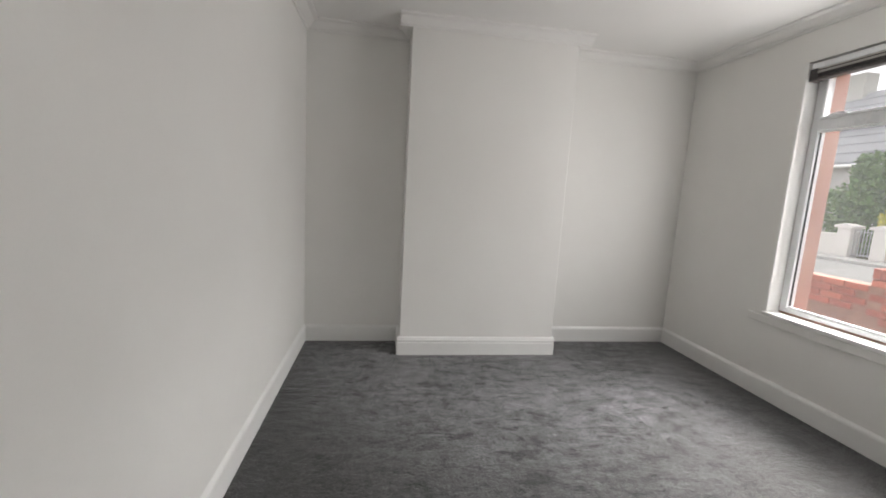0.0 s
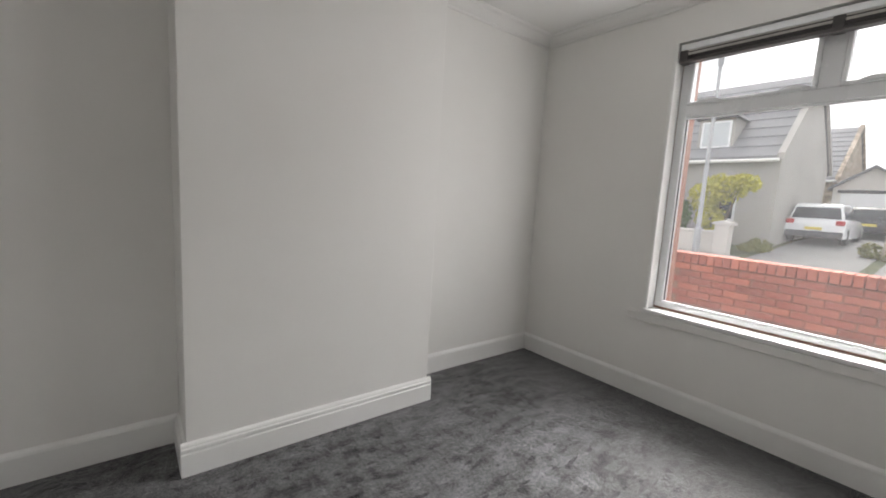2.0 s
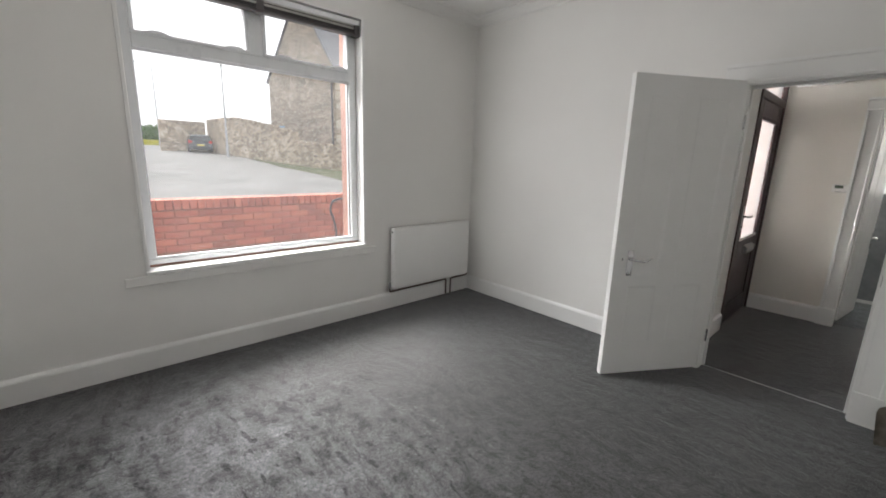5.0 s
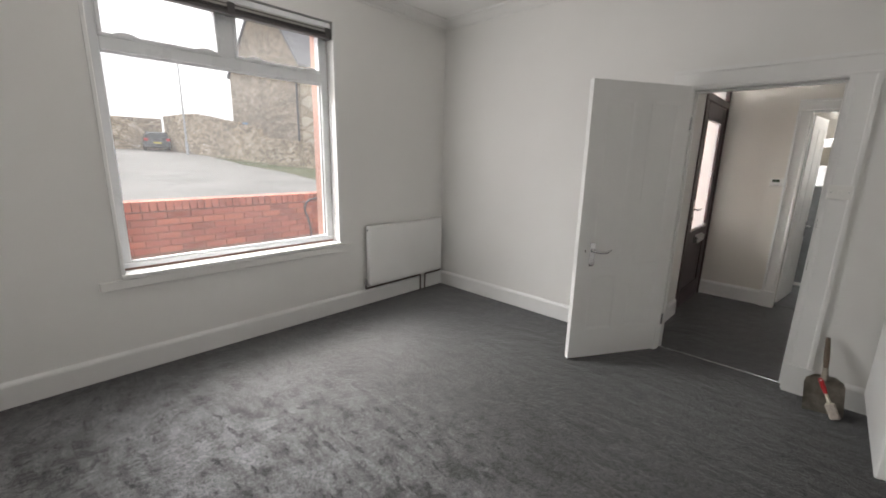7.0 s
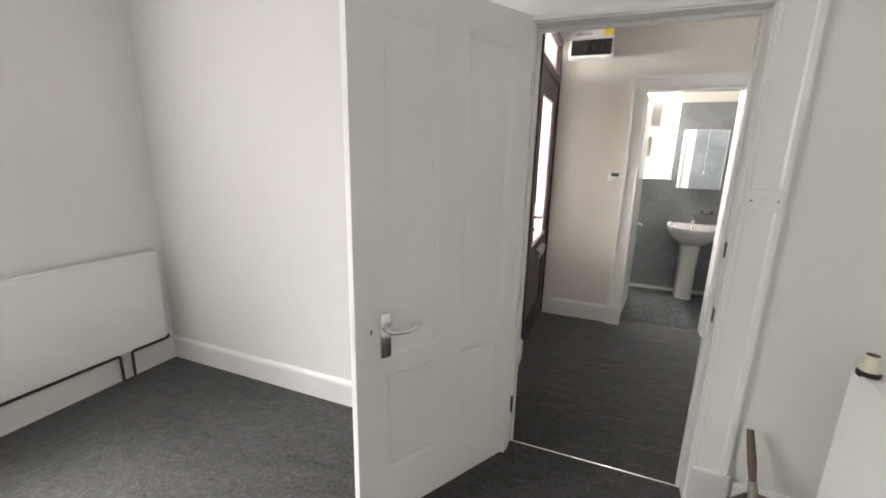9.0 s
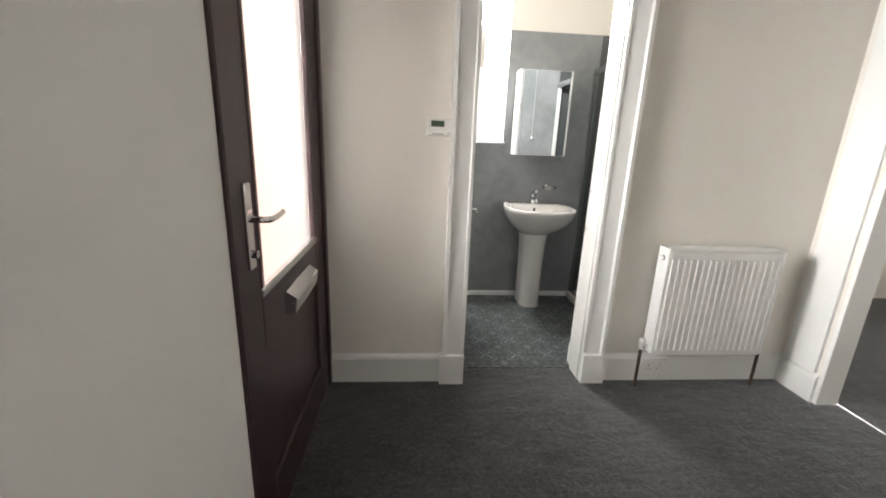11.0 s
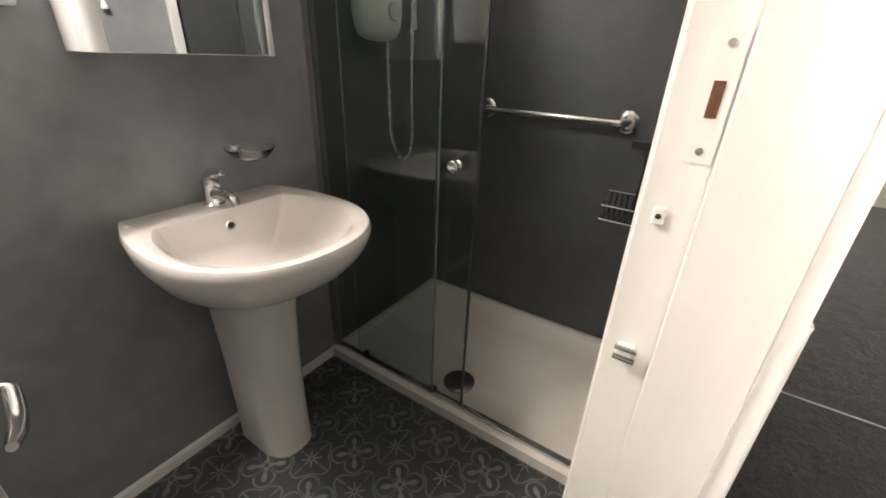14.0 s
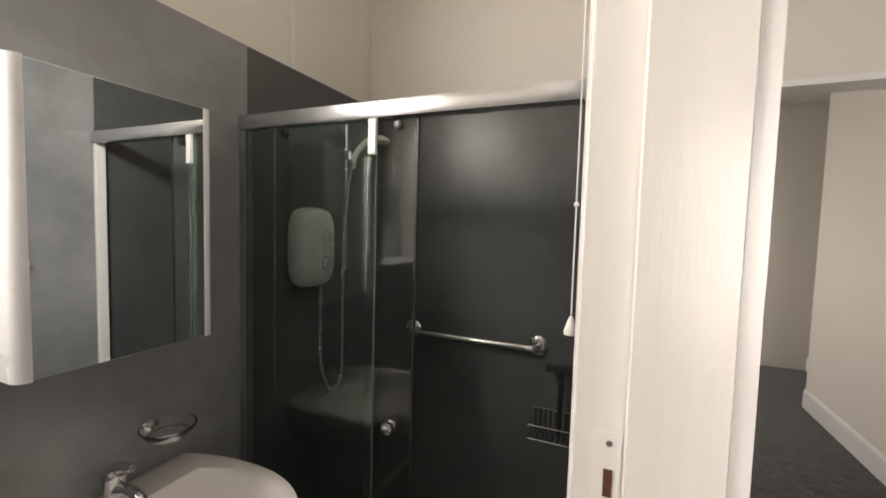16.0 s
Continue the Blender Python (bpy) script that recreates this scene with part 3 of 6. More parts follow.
for nm, a, b, o in (("trim_cornice_left", (X0, Y0, H), (X0, Y1, H), (1, 0, 0)), ("trim_cornice_window", (X1, Y0, H), (X1, Y1, H), (-1, 0, 0)),
                    ("trim_cornice_alcove_left", (X0, Y1, H), (CX0, Y1, H), (0, -1, 0)), ("trim_cornice_alcove_right", (CX1, Y1, H), (X1, Y1, H), (0, -1, 0)),
                    ("trim_cornice_chimney", (CX0 - 0.10, CY, H), (CX1 + 0.10, CY, H), (0, -1, 0)), ("trim_cornice_chimney_left", (CX0, CY, H), (CX0, Y1, H), (-1, 0, 0)),
                    ("trim_cornice_chimney_right", (CX1, CY, H), (CX1, Y1, H), (1, 0, 0)), ("trim_cornice_door", (X0, Y0, H), (X1, Y0, H), (0, 1, 0))):
    run(nm, CORNICE, a, b, o, ceiling_paint, "shallow white moulded plaster cornice", "cornice")


# ---- window of the front room ----
def front_window():
    y0, y1, z0, z1, xi, xo = 1.349, 2.936, 0.690, 2.525, 3.392, 3.462
    w = thing("window_1", (xi, y0, z0), "white plastic window with one large pane and two top lights", "window", kind="structure")

    def p(name, a, b, mat, bev=0.004, label=""):
        o = Vector((xi, y0, z0))
        return part(name, box_bm(Vector(a) - o, Vector(b) - o, bev), mat, w, label)

    zt0, zt1 = 2.052, 2.128
    p("window_frame", (xi, y0, z0), (xo, y1, z0 + 0.034), pvc_white)
    p("window_frame", (xi, y0, z1 - 0.05), (xo, y1, z1), pvc_white)
    for ya, yb in ((y0, y0 + 0.062), (y1 - 0.055, y1)):
        p("window_frame", (xi, ya, z0 + 0.034), (xo, yb, z1 - 0.05), pvc_white)
    p("transom", (xi - 0.006, y0 + 0.062, zt0), (xo, y1 - 0.055, zt1), pvc_white)
    ym0, ym1 = 2.104, 2.202
    p("mullion", (xi - 0.004, ym0, zt1), (xo, ym1, z1 - 0.05), pvc_white)
    # top light sashes
    for ya, yb in ((y0 + 0.062, ym0), (ym1, y1 - 0.055)):
        for a, b in (((ya, zt1), (yb, zt1 + 0.022)), ((ya, z1 - 0.075), (yb, z1 - 0.05)), ((ya, zt1 + 0.022), (ya + 0.024, z1 - 0.075)), ((yb - 0.024, zt1 + 0.022), (yb, z1 - 0.075))):
            p("sash", (xi - 0.014, a[0], a[1]), (xo - 0.02, b[0], b[1]), pvc_white, 0.005)
        pane = p("pane", (xi + 0.024, ya + 0.02, zt1 + 0.018), (xi + 0.030, yb - 0.02, z1 - 0.07), window_glass, 0)
        pane.visible_shadow = False
        for q in (0.14, 0.80):
            yc = ya + (yb - ya) * q
            o = Vector((xi, y0, z0))
            hb = prism_bm([(-0.075, 0), (-0.05, 0.012), (-0.02, 0.020), (0.02, 0.020), (0.05, 0.012), (0.075, 0)], Vector((xi - 0.030, yc, zt1 + 0.012)) - o, (0, 1, 0), (0, 0, 1), (0.018, 0, 0))
            part("catch", hb, pvc_white, w)
    # beads and pane of the large light
    for a, b in (((y0 + 0.062, z0 + 0.034), (y1 - 0.055, z0 + 0.048)), ((y0 + 0.062, zt0 - 0.014), (y1 - 0.055, zt0))):
        p("glazing_bead", (xi + 0.008, a[0], a[1]), (xi + 0.03, b[0], b[1]), pvc_white, 0.003)
    pane = p("pane", (xi + 0.026, y0 + 0.05, z0 + 0.03), (xi + 0.032, y1 - 0.045, zt0 + 0.01), window_glass, 0)
    pane.visible_shadow = False
    for ya in (y0 + 0.062, y1 - 0.059):
        p("gasket", (xi + 0.020, ya, z0 + 0.048), (xi + 0.034, ya + 0.004, zt0 - 0.014), black_plastic, 0)
    # sill board, apron, reveal lining
    sill = bmesh.new()
    o = Vector((xi, y0, z0))
    add_box(sill, Vector((3.262, 1.335, 0.648)) - o, Vector((3.400, 2.961, 0.676)) - o, 0.006, 2)
    part("window_sill", sill, gloss_white, w)
    p("apron", (3.268, 1.229, 0.585), (3.2895, 3.077, 0.646), wall_paint, 0.004)
    for ya, yb in ((1.345, 1.3485), (2.9365, 2.940)):
        p("reveal_lining", (3.286, ya, 0.677), (3.392, yb, 2.527), gloss_white, 0.0)
    for ya, yb in ((1.323, 1.345), (2.940, 2.962)):
        p("corner_bead", (3.283, ya, 0.677), (3.2895, yb, 2.53), gloss_white, 0.002)


front_window()


def venetian_blind():
    y0, y1 = 1.360, 2.926
    b = thing("venetian_blind", (3.300, y0, 2.392), "venetian blind drawn up under the window head", "blind")
    L = y1 - y0
    part("headrail", box_bm((0.0, 0, 0.085), (0.05, L, 0.125), 0.003), pvc_white, b, "white metal headrail")
    for k in range(7):
        part("slat", box_bm((-0.006, 0.01, 0.030 + k * 0.0075), (0.052, L - 0.01, 0.034 + k * 0.0075), 0), blind_pale if k in (3, 4, 6) else blind_dark, b)
    part("bottom_rail", box_bm((-0.006, 0.01, 0.004), (0.052, L - 0.01, 0.027), 0.004), blind_dark, b, "dark bottom rail")
    for q in (0.0, L / 2 - 0.03, L - 0.05):
        part("bracket", box_bm((-0.010, q, 0.0), (0.054, q + 0.05, 0.084), 0.003), blind_dark, b)


venetian_blind()


# ---- doors ----
def panel_door(name, length, height, label, panels, mat, handle_z, handle_at, thick=0.040, plate=0.17):
    """A leaf along +x from its hinge, with sunk panels on both faces; its face looks to +y."""
    d = thing(name, (0, 0, 0), label, "door", kind="structure")
    bm = wall_bm("y", -thick, thick, 0, length, 0, height, panels)
    bmesh.ops.bevel(bm, geom=[e for e in bm.edges if e.is_manifold and e.calc_face_angle(0) > 1], offset=0.003, segments=1, affect="EDGES")
    part("leaf", bm, mat, d)
    for p in panels:
        q = bmesh.new()
        add_box(q, (p[0] - 0.004, -thick / 2 - 0.0145, p[2] - 0.004), (p[1] + 0.004, -thick / 2 + 0.0145, p[3] + 0.004))
        part("panel", q, mat, d)
        for side in (0, -thick):
            s = -1 if side == 0 else 1
            mould = bmesh.new()
            w = 0.020
            for a, b2, inn in (((p[0], p[2]), (p[1], p[2]), (0, 1)), ((p[0], p[3]), (p[1], p[3]), (0, -1)), ((p[0], p[2]), (p[0], p[3]), (1, 0)), ((p[1], p[2]), (p[1], p[3]), (-1, 0))):
                add_prism(mould, [(0, 0.0005), (w * 0.45, 0.0015), (w, 0.0045), (w, 0.0056), (0, 0.0056)], (a[0], side, a[1]), (inn[0], 0, inn[1]), (0, s, 0), (b2[0] - a[0], 0, b2[1] - a[1]))
            part("moulding", mould, mat, d)
    for s, y in ((1, 0.0), (-1, -thick)):
        hp = box_bm((handle_at - 0.021, min(y, y + s * 0.008), handle_z - plate + 0.055), (handle_at + 0.021, max(y, y + s * 0.008), handle_z + 0.055), 0.0035, 2)
        pl = part("handle_plate", hp, chrome, d, "chrome lever handle plate", True)
        lv = curve_pts([(handle_at, y + s * 0.004, handle_z), (handle_at, y + s * 0.05, handle_z), (handle_at - 0.025, y + s * 0.056, handle_z - 0.004), (handle_at - 0.075, y + s * 0.054, handle_z - 0.008), (handle_at - 0.125, y + s * 0.05, handle_z + 0.008)], 6)
        part("lever", tube_bm(lv, [0.012] * 4 + [0.009] * (len(lv) - 8) + [0.008, 0.007, 0.006, 0.005], 12), chrome, d, "chrome lever", True)
    part("latch_plate", box_bm((length - 0.001, -thick / 2 - 0.011, handle_z - 0.07), (length + 0.002, -thick / 2 + 0.011, handle_z + 0.08), 0), mat, d)
    part("keyhole", box_bm((handle_at + 0.052, -0.001, handle_z - 0.012), (handle_at + 0.058, 0.0012, handle_z + 0.004)), black_plastic, d)
    for z in (0.25, height - 0.25):
        part("hinge", tube_bm([(-0.004, 0.004, z - 0.045), (-0.004, 0.004, z + 0.045)], 0.007, 8), satin_metal, d, "painted hinge")
    return d


LEAF1 = [(0.100, 0.345, 0.705, 1.860), (0.455, 0.690, 0.705, 1.860), (0.100, 0.345, 0.215, 0.640), (0.455, 0.690, 0.215, 0.640)]
door1 = panel_door("door_1", 0.806, 1.972, "open white four-panel door with chrome lever handle", LEAF1, gloss_white, 0.828, 0.690)
door1.matrix_world = pose(0.885, -0.022, 0.010, 0, 0, math.degrees(math.atan2(0.689, 0.414)))


def lining(name, axis, a0, a1, top, w0, w1, mat, label, stop=None, t=0.024):
    """Door lining of two jambs and a head, with a planted stop."""
    d = thing(name, (0, 0, 0), label, "door frame", kind="structure")
    bx = (lambda u0, u1, p, q, z0, z1, bev: box_bm((u0, p, z0), (u1, q, z1), bev)) if axis == "y" else (lambda u0, u1, p, q, z0, z1, bev: box_bm((p, u0, z0), (q, u1, z1), bev))
    part("jamb", bx(a0 - t, a0, w0, w1, 0, top + t, 0.002), mat, d)
    part("jamb", bx(a1, a1 + t, w0, w1, 0, top + t, 0.002), mat, d)
    part("head", bx(a0, a1, w0, w1, top, top + t, 0.002), mat, d)
    if stop:
        s0, s1 = stop
        part("stop", bx(a0, a0 + 0.013, s0, s1, 0, top - 0.013, 0.002), mat, d)
        part("stop", bx(a1 - 0.013, a1, s0, s1, 0, top - 0.013, 0.002), mat, d)
        part("stop", bx(a0, a1, s0, s1, top - 0.013, top, 0.002), mat, d)
    return d


def architrave(name, axis, a0, a1, top, face, out, width, mat, plinth=0.17, skip=()):
    """Architrave round an opening on the wall plane, standing off by out, with plinth blocks."""
    d = thing(name, (0, 0, 0), "white painted wooden architrave with plinth blocks", "architrave", kind="structure")
    s = 1 if out > 0 else -1
    A = abs(out)
    prof = [(0, 0), (0, 0.55 * A), (0.10 * width, 0.62 * A), (0.16 * width, 0.5 * A), (0.78 * width, 0.72 * A), (0.84 * width, A), (width, A), (width, 0)]
    U, W = ((1, 0, 0), (0, s, 0)) if axis == "y" else ((0, 1, 0), (s, 0, 0))
    U, W = Vector(U), Vector(W)
    P = lambda u, z: Vector((u, face, z)) if axis == "y" else Vector((face, u, z))
    if "left" not in skip:
        part("architrave_side", prism_bm(prof, P(a0, plinth), -U, W, (0, 0, top - plinth)), mat, d)
        part("plinth_block", prism_bm([(-0.001, 0), (-0.001, A + 0.006), (width + 0.012, A + 0.006), (width + 0.012, 0)], P(a0, 0), -U, W, (0, 0, plinth)), mat, d)
    if "right" not in skip:
        part("architrave_side", prism_bm(prof, P(a1, plinth), U, W, (0, 0, top - plinth)), mat, d)
        part("plinth_block", prism_bm([(-0.001, 0), (-0.001, A + 0.006), (width + 0.012, A + 0.006), (width + 0.012, 0)], P(a1, 0), U, W, (0, 0, plinth)), mat, d)
    e0 = a0 - (width if "left" not in skip else 0)
    e1 = a1 + (width if "right" not in skip else 0)
    part("architrave_head", prism_bm([(q, p) for p, q in prof], P(e0, top), W, (0, 0, 1), U * (e1 - e0)), mat, d)
    return d


lining("door_frame_1", "y", 0.109, 0.887, 1.955, HY0, Y0, gloss_white, "white painted door lining", (-0.115, -0.088))
architrave("trim_architrave_1", "y", 0.101, 0.895, 1.963, Y0, 0.020, 0.125, gloss_white, 0.19)
single("threshold_strip", box_bm((0.109, -0.097, 0.0), (0.887, -0.089, 0.004), 0.0015), satin_metal, "thin metal carpet strip across the doorway", "threshold", "structure")
for z in (0.845, 1.113):
    single("strike_plate", box_bm((0.1085, -0.078, z - 0.03), (0.1105, -0.050, z + 0.03)), black_plastic, "small dark latch recess in the door lining", "strike plate")


# ---- radiators ----
def flat_radiator(name, length, height, label, depth=0.085):
    """Smooth-fronted panel radiator: runs along +x, back at y = 0, front at +y."""
    r = thing(name, (0, 0, 0), label, "radiator")
    part("front_panel", box_bm((0.012, depth - 0.024, 0), (length - 0.012, depth, height - 0.004), 0.008, 3), radiator_white, r, "", True)
    for x0 in (0, length - 0.012):
        part("side_cover", box_bm((x0, 0.03, 0.012), (x0 + 0.012, depth - 0.004, height), 0.004, 2), radiator_white, r)
    part("top_cover", box_bm((0, 0.03, height - 0.004), (length, depth - 0.004, height + 0.008), 0.003, 2), radiator_white, r)
    part("top_seam", box_bm((0.02, depth - 0.001, height - 0.052), (length - 0.02, depth + 0.0015, height - 0.048)), radiator_white, r)
    part("bleed_valve", tube_bm([(length - 0.010, depth - 0.03, height - 0.03), (length + 0.006, depth - 0.03, height - 0.03)], 0.010, 10), dark_chrome, r)
    part("wall_bracket", box_bm((0.15, 0, 0.1), (0.20, 0.035, height - 0.1)), radiator_white, r)
    part("wall_bracket", box_bm((length - 0.20, 0, 0.1), (length - 0.15, 0.035, height - 0.1)), radiator_white, r)
    return r


rad = flat_radiator("panel_radiator", 1.0, 0.585, "white flat-fronted panel radiator with dark pipes under it")
rad.matrix_world = pose(X1, 0.070, 0.205, 0, 0, 90)
# dark pipes of the radiator by the window
pipes = thing("radiator_pipes", (X1, 0.0, 0), "dark copper pipes running under the radiator to the floor", "pipes")
part("pipe", tube_bm([(-0.045, 1.095, 0.225), (-0.045, 1.095, 0.182), (-0.042, 1.085, 0.176), (-0.038, 0.36, 0.176), (-0.036, 0.352, 0.168), (-0.034, 0.350, 0.0)], 0.0085, 10), old_copper, pipes)
part("pipe", tube_bm([(-0.045, 0.052, 0.205), (-0.045, 0.052, 0.182), (-0.042, 0.062, 0.176), (-0.038, 0.272, 0.176), (-0.036, 0.282, 0.168), (-0.034, 0.284, 0.0)], 0.0085, 10), old_copper, pipes)
part("valve", moved(lathe_bm([(0.012, 0), (0.014, 0.01), (0.014, 0.03), (0.011, 0.035), (0.011, 0.055), (0.004, 0.06)], 12), -0.045, 1.095, 0.215), plastic_grey, pipes, "grey lockshield valve", True)

rad_left = flat_radiator("panel_radiator", 0.92, 0.60, "white flat-fronted panel radiator on the wall beside the door", 0.155)
rad_left.matrix_world = pose(X0, 1.03, 0.180, 0, 0, -90)
part("valve_tail", tube_bm([(0.02, 0.06, 0.03), (-0.03, 0.06, 0.03), (-0.03, 0.06, -0.18)], 0.008, 8), old_copper, rad_left)
cap = thing("radiator_valve_head", (-0.285, 0.145, 0.7775), "cream thermostatic valve head standing loose on the radiator", "valve head")
part("collar", lathe_bm([(0.020, 0), (0.029, 0.006), (0.031, 0.016), (0.031, 0.022), (0.026, 0.026)], 20), black_plastic, cap, "black collar", True)
part("cap", lathe_bm([(0.026, 0.026), (0.028, 0.030), (0.024, 0.062), (0.0235, 0.078), (0.018, 0.079)], 20), plastic_cream, cap, "cream tapered cap", True)
part("cap_hole", lathe_bm([(0.017, 0.0785), (0.017, 0.0805)], 16), black_plastic, cap)


# ---- sockets and switches ----
def plate(name, w, h, label, cat, gang=1, switch=True):
    """Wall plate in the x-z plane with its face to +y, centred on its origin."""
    d = thing(name, (0, 0, 0), label, cat)
    part("face_plate", box_bm((-w / 2, 0, -h / 2), (w / 2, 0.010, h / 2), 0.004, 2), plastic_white, d, "", True)
    if switch:
        part("rocker", box_bm((-0.011, 0.009, -0.012), (0.011, 0.0135, 0.012), 0.002), plastic_white, d)
        for x in (-w * 0.36, w * 0.36):
            part("screw", tube_bm([(x, 0.008, 0), (x, 0.0112, 0)], 0.0035, 8), dark_chrome, d)
    else:
        for g in range(gang):
            x0 = (g - (gang - 1) / 2) * 0.06
            for dx, dz, sw, sh in ((0, 0.014, 0.004, 0.008), (-0.011, -0.008, 0.006, 0.004), (0.011, -0.008, 0.006, 0.004)):
                part("pin_hole", box_bm((x0 + dx - sw / 2, 0.0092, dz - sh / 2), (x0 + dx + sw / 2, 0.0106, dz + sh / 2)), black_plastic, d)
    return d


plate("light_switch", 0.108, 0.080, "white two-screw light switch beside the door", "switch").matrix_world = pose(0.040, Y0 + 0.017, 1.312)
plate("wall_socket", 0.086, 0.086, "white single socket low on the chimney breast side", "socket", 1, False).matrix_world = pose(CX1, 3.86, 0.345, 0, 0, -90)
plate("wall_socket", 0.086, 0.070, "pale blank plate on the skirting beside the chimney", "socket", 1, False).matrix_world = pose(CX1 + 0.024, 3.80, 0.08, 0, 0, -90)


# ---- ash shovel with a brush ----
def shovel():
    d = thing("hand_shovel", (-0.125, 0.16, 0), "old steel hand shovel with wooden handle leaning on the wall", "shovel")
    d.matrix_world = pose(-0.105, 0.170, 0.004, 20, 5, 3)
    bm = bmesh.new()
    rows = []
    for k in range(9):
        t = k / 8
        w = 0.092 * (1.0 if t < 0.75 else math.sqrt(max(0.0, 1 - ((t - 0.75) / 0.27) ** 2)) * 0.82 + 0.18)
        row = []
        for j in range(9):
            u = j / 4 - 1
            dish = 0.022 * abs(u) ** 3 + 0.012 * (t > 0.9)
            row.append(bm.verts.new((u * w, dish, 0.225 * t)))
        rows.append(row)
    for a, b in zip(rows, rows[1:]):
        for j in range(8):
            bm.faces.new((a[j], a[j + 1], b[j + 1], b[j]))
    bmesh.ops.solidify(bm, geom=bm.faces[:], thickness=0.003)
    part("blade", bm, shovel_steel, d, "worn steel blade", True)
    part("socket", tube_bm([(0, 0.004, 0.19), (0, 0.010, 0.27)], [0.020, 0.014], 12), shovel_steel, d, "steel socket", True)
    part("handle", tube_bm([(0, 0.010, 0.262), (0, 0.012, 0.33), (0, 0.010, 0.40), (0, 0.008, 0.455)], [0.012, 0.0155, 0.014, 0.012], 12), shovel_wood, d, "dark worn wooden handle", True)
    return d


shovel()
brush = thing("hand_brush", (-0.13, 0.18, 0), "small red-handled brush lying in the shovel", "brush")
brush.matrix_world = pose(-0.160, 0.196, 0.022, 20, 27, 3)
part("handle", tube_bm([(0.0, 0.014, 0.215), (0.0, 0.014, 0.20), (0.0, 0.015, 0.165), (0.0, 0.016, 0.125)], [0.009, 0.012, 0.0135, 0.009], 12), red_plastic, brush, "red plastic handle", True)
part("hanging_hole", tube_bm([(0, 0.001, 0.203), (0, 0.027, 0.203)], 0.005, 10), plastic_white, brush)
part("ferrule", tube_bm([(0.0, 0.016, 0.128), (0.0, 0.016, 0.10), (0.0, 0.017, 0.072)], [0.008, 0.0085, 0.011], 12), plastic_cream, brush, "pale plastic ferrule", True)
part("head", box_bm((-0.021, 0.008, -0.01), (0.021, 0.022, 0.075), 0.006, 2), plastic_cream, brush, "pale worn brush head", True)
part("bristles", box_bm((-0.024, 0.020, -0.018), (0.024, 0.042, 0.070), 0.006), bristle, brush, "pale worn bristles")

# ---- hall ----
before_hall = set(scene.objects)
HOLE_B = (-0.359, 0.343, 0, 1.992)
single("wall_hall_bathroom", wall_bm("y", BY0, HY1 - BY0, HX0 - 0.12, HX1 + 0.14, 0, H, [HOLE_B]), cream_paint, "cream painted wall with the bathroom doorway", "wall", "structure")
FD = (-1.972, -0.985, 0, 2.36)
single("wall_hall_front", wall_bm("x", HX1, 0.14, HY1, HY0, 0, H, [FD]), wall_paint, "white painted hall wall with the front door", "wall", "structure")
OPN = (-1.750, -0.930, 0, 1.965)
single("wall_hall_end", wall_bm("x", HX0 - 0.12, 0.12, HY1, HY0, 0, H, [OPN]), cream_paint, "cream painted hall wall with an opening", "wall", "structure")
single("wall_hall_room", wall_bm("y", HY0 - 0.0, -0.0 + 0.003, HX0, X0 - 0.13, 0, H), cream_paint, "cream painted hall wall", "wall", "structure")
single("wall_hall_room_back", wall_bm("y", HY0 + 0.004, 0.12, -5.5, X0 - 0.125, 0, H), cream_paint, "cream painted wall of the back passage", "wall", "structure")

for nm, a, b, o in (("baseboard_hall_bathroom", (0.425, HY1, 0), (0.992, HY1, 0), (0, 1, 0)), ("baseboard_hall_bathroom_far", (HX0 + 0.002, HY1, 0), (-0.462, HY1, 0), (0, 1, 0)),
                    ("baseboard_hall_front", (HX1, HY0, 0), (HX1, -0.985, 0), (-1, 0, 0)), ("baseboard_hall_door", (0.99, HY0, 0), (HX1, HY0, 0), (0, -1, 0)),
                    ("baseboard_hall_end", (HX0, HY0, 0), (HX0, -0.93, 0), (1, 0, 0)), ("baseboard_hall_end_return", (HX0, -1.96, 0), (HX0, -1.752, 0), (1, 0, 0))):
    run(nm, SKIRT, a, b, o, gloss_white, "cream-white gloss painted skirting board")
lining("door_frame_bathroom", "y", -0.335, 0.319, 1.968, BY0, HY1, brushed_gloss, "white painted bathroom door lining with brush marks", (-2.086, HY1 - 0.001))
architrave("trim_architrave_bathroom", "y", -0.328, 0.312, 1.961, HY1, 0.038, 0.112, gloss_white, 0.165)
lining("door_frame_hall_end", "x", -1.728, -0.952, 1.942, HX0 - 0.12, HX0, gloss_white, "white painted opening lining")
single("wall_hall_pier_face", box_bm((HX0, -1.94, 0.159), (HX0 + 0.016, -1.768, 2.05), 0.002), gloss_white, "white flat architrave beside the hall opening", "architrave", "structure")
single("threshold_strip", box_bm((HX0 - 0.125, -1.728, 0.0), (HX0 - 0.112, -0.952, 0.006), 0.002), satin_metal, "thin metal carpet strip across the opening", "threshold", "structure")

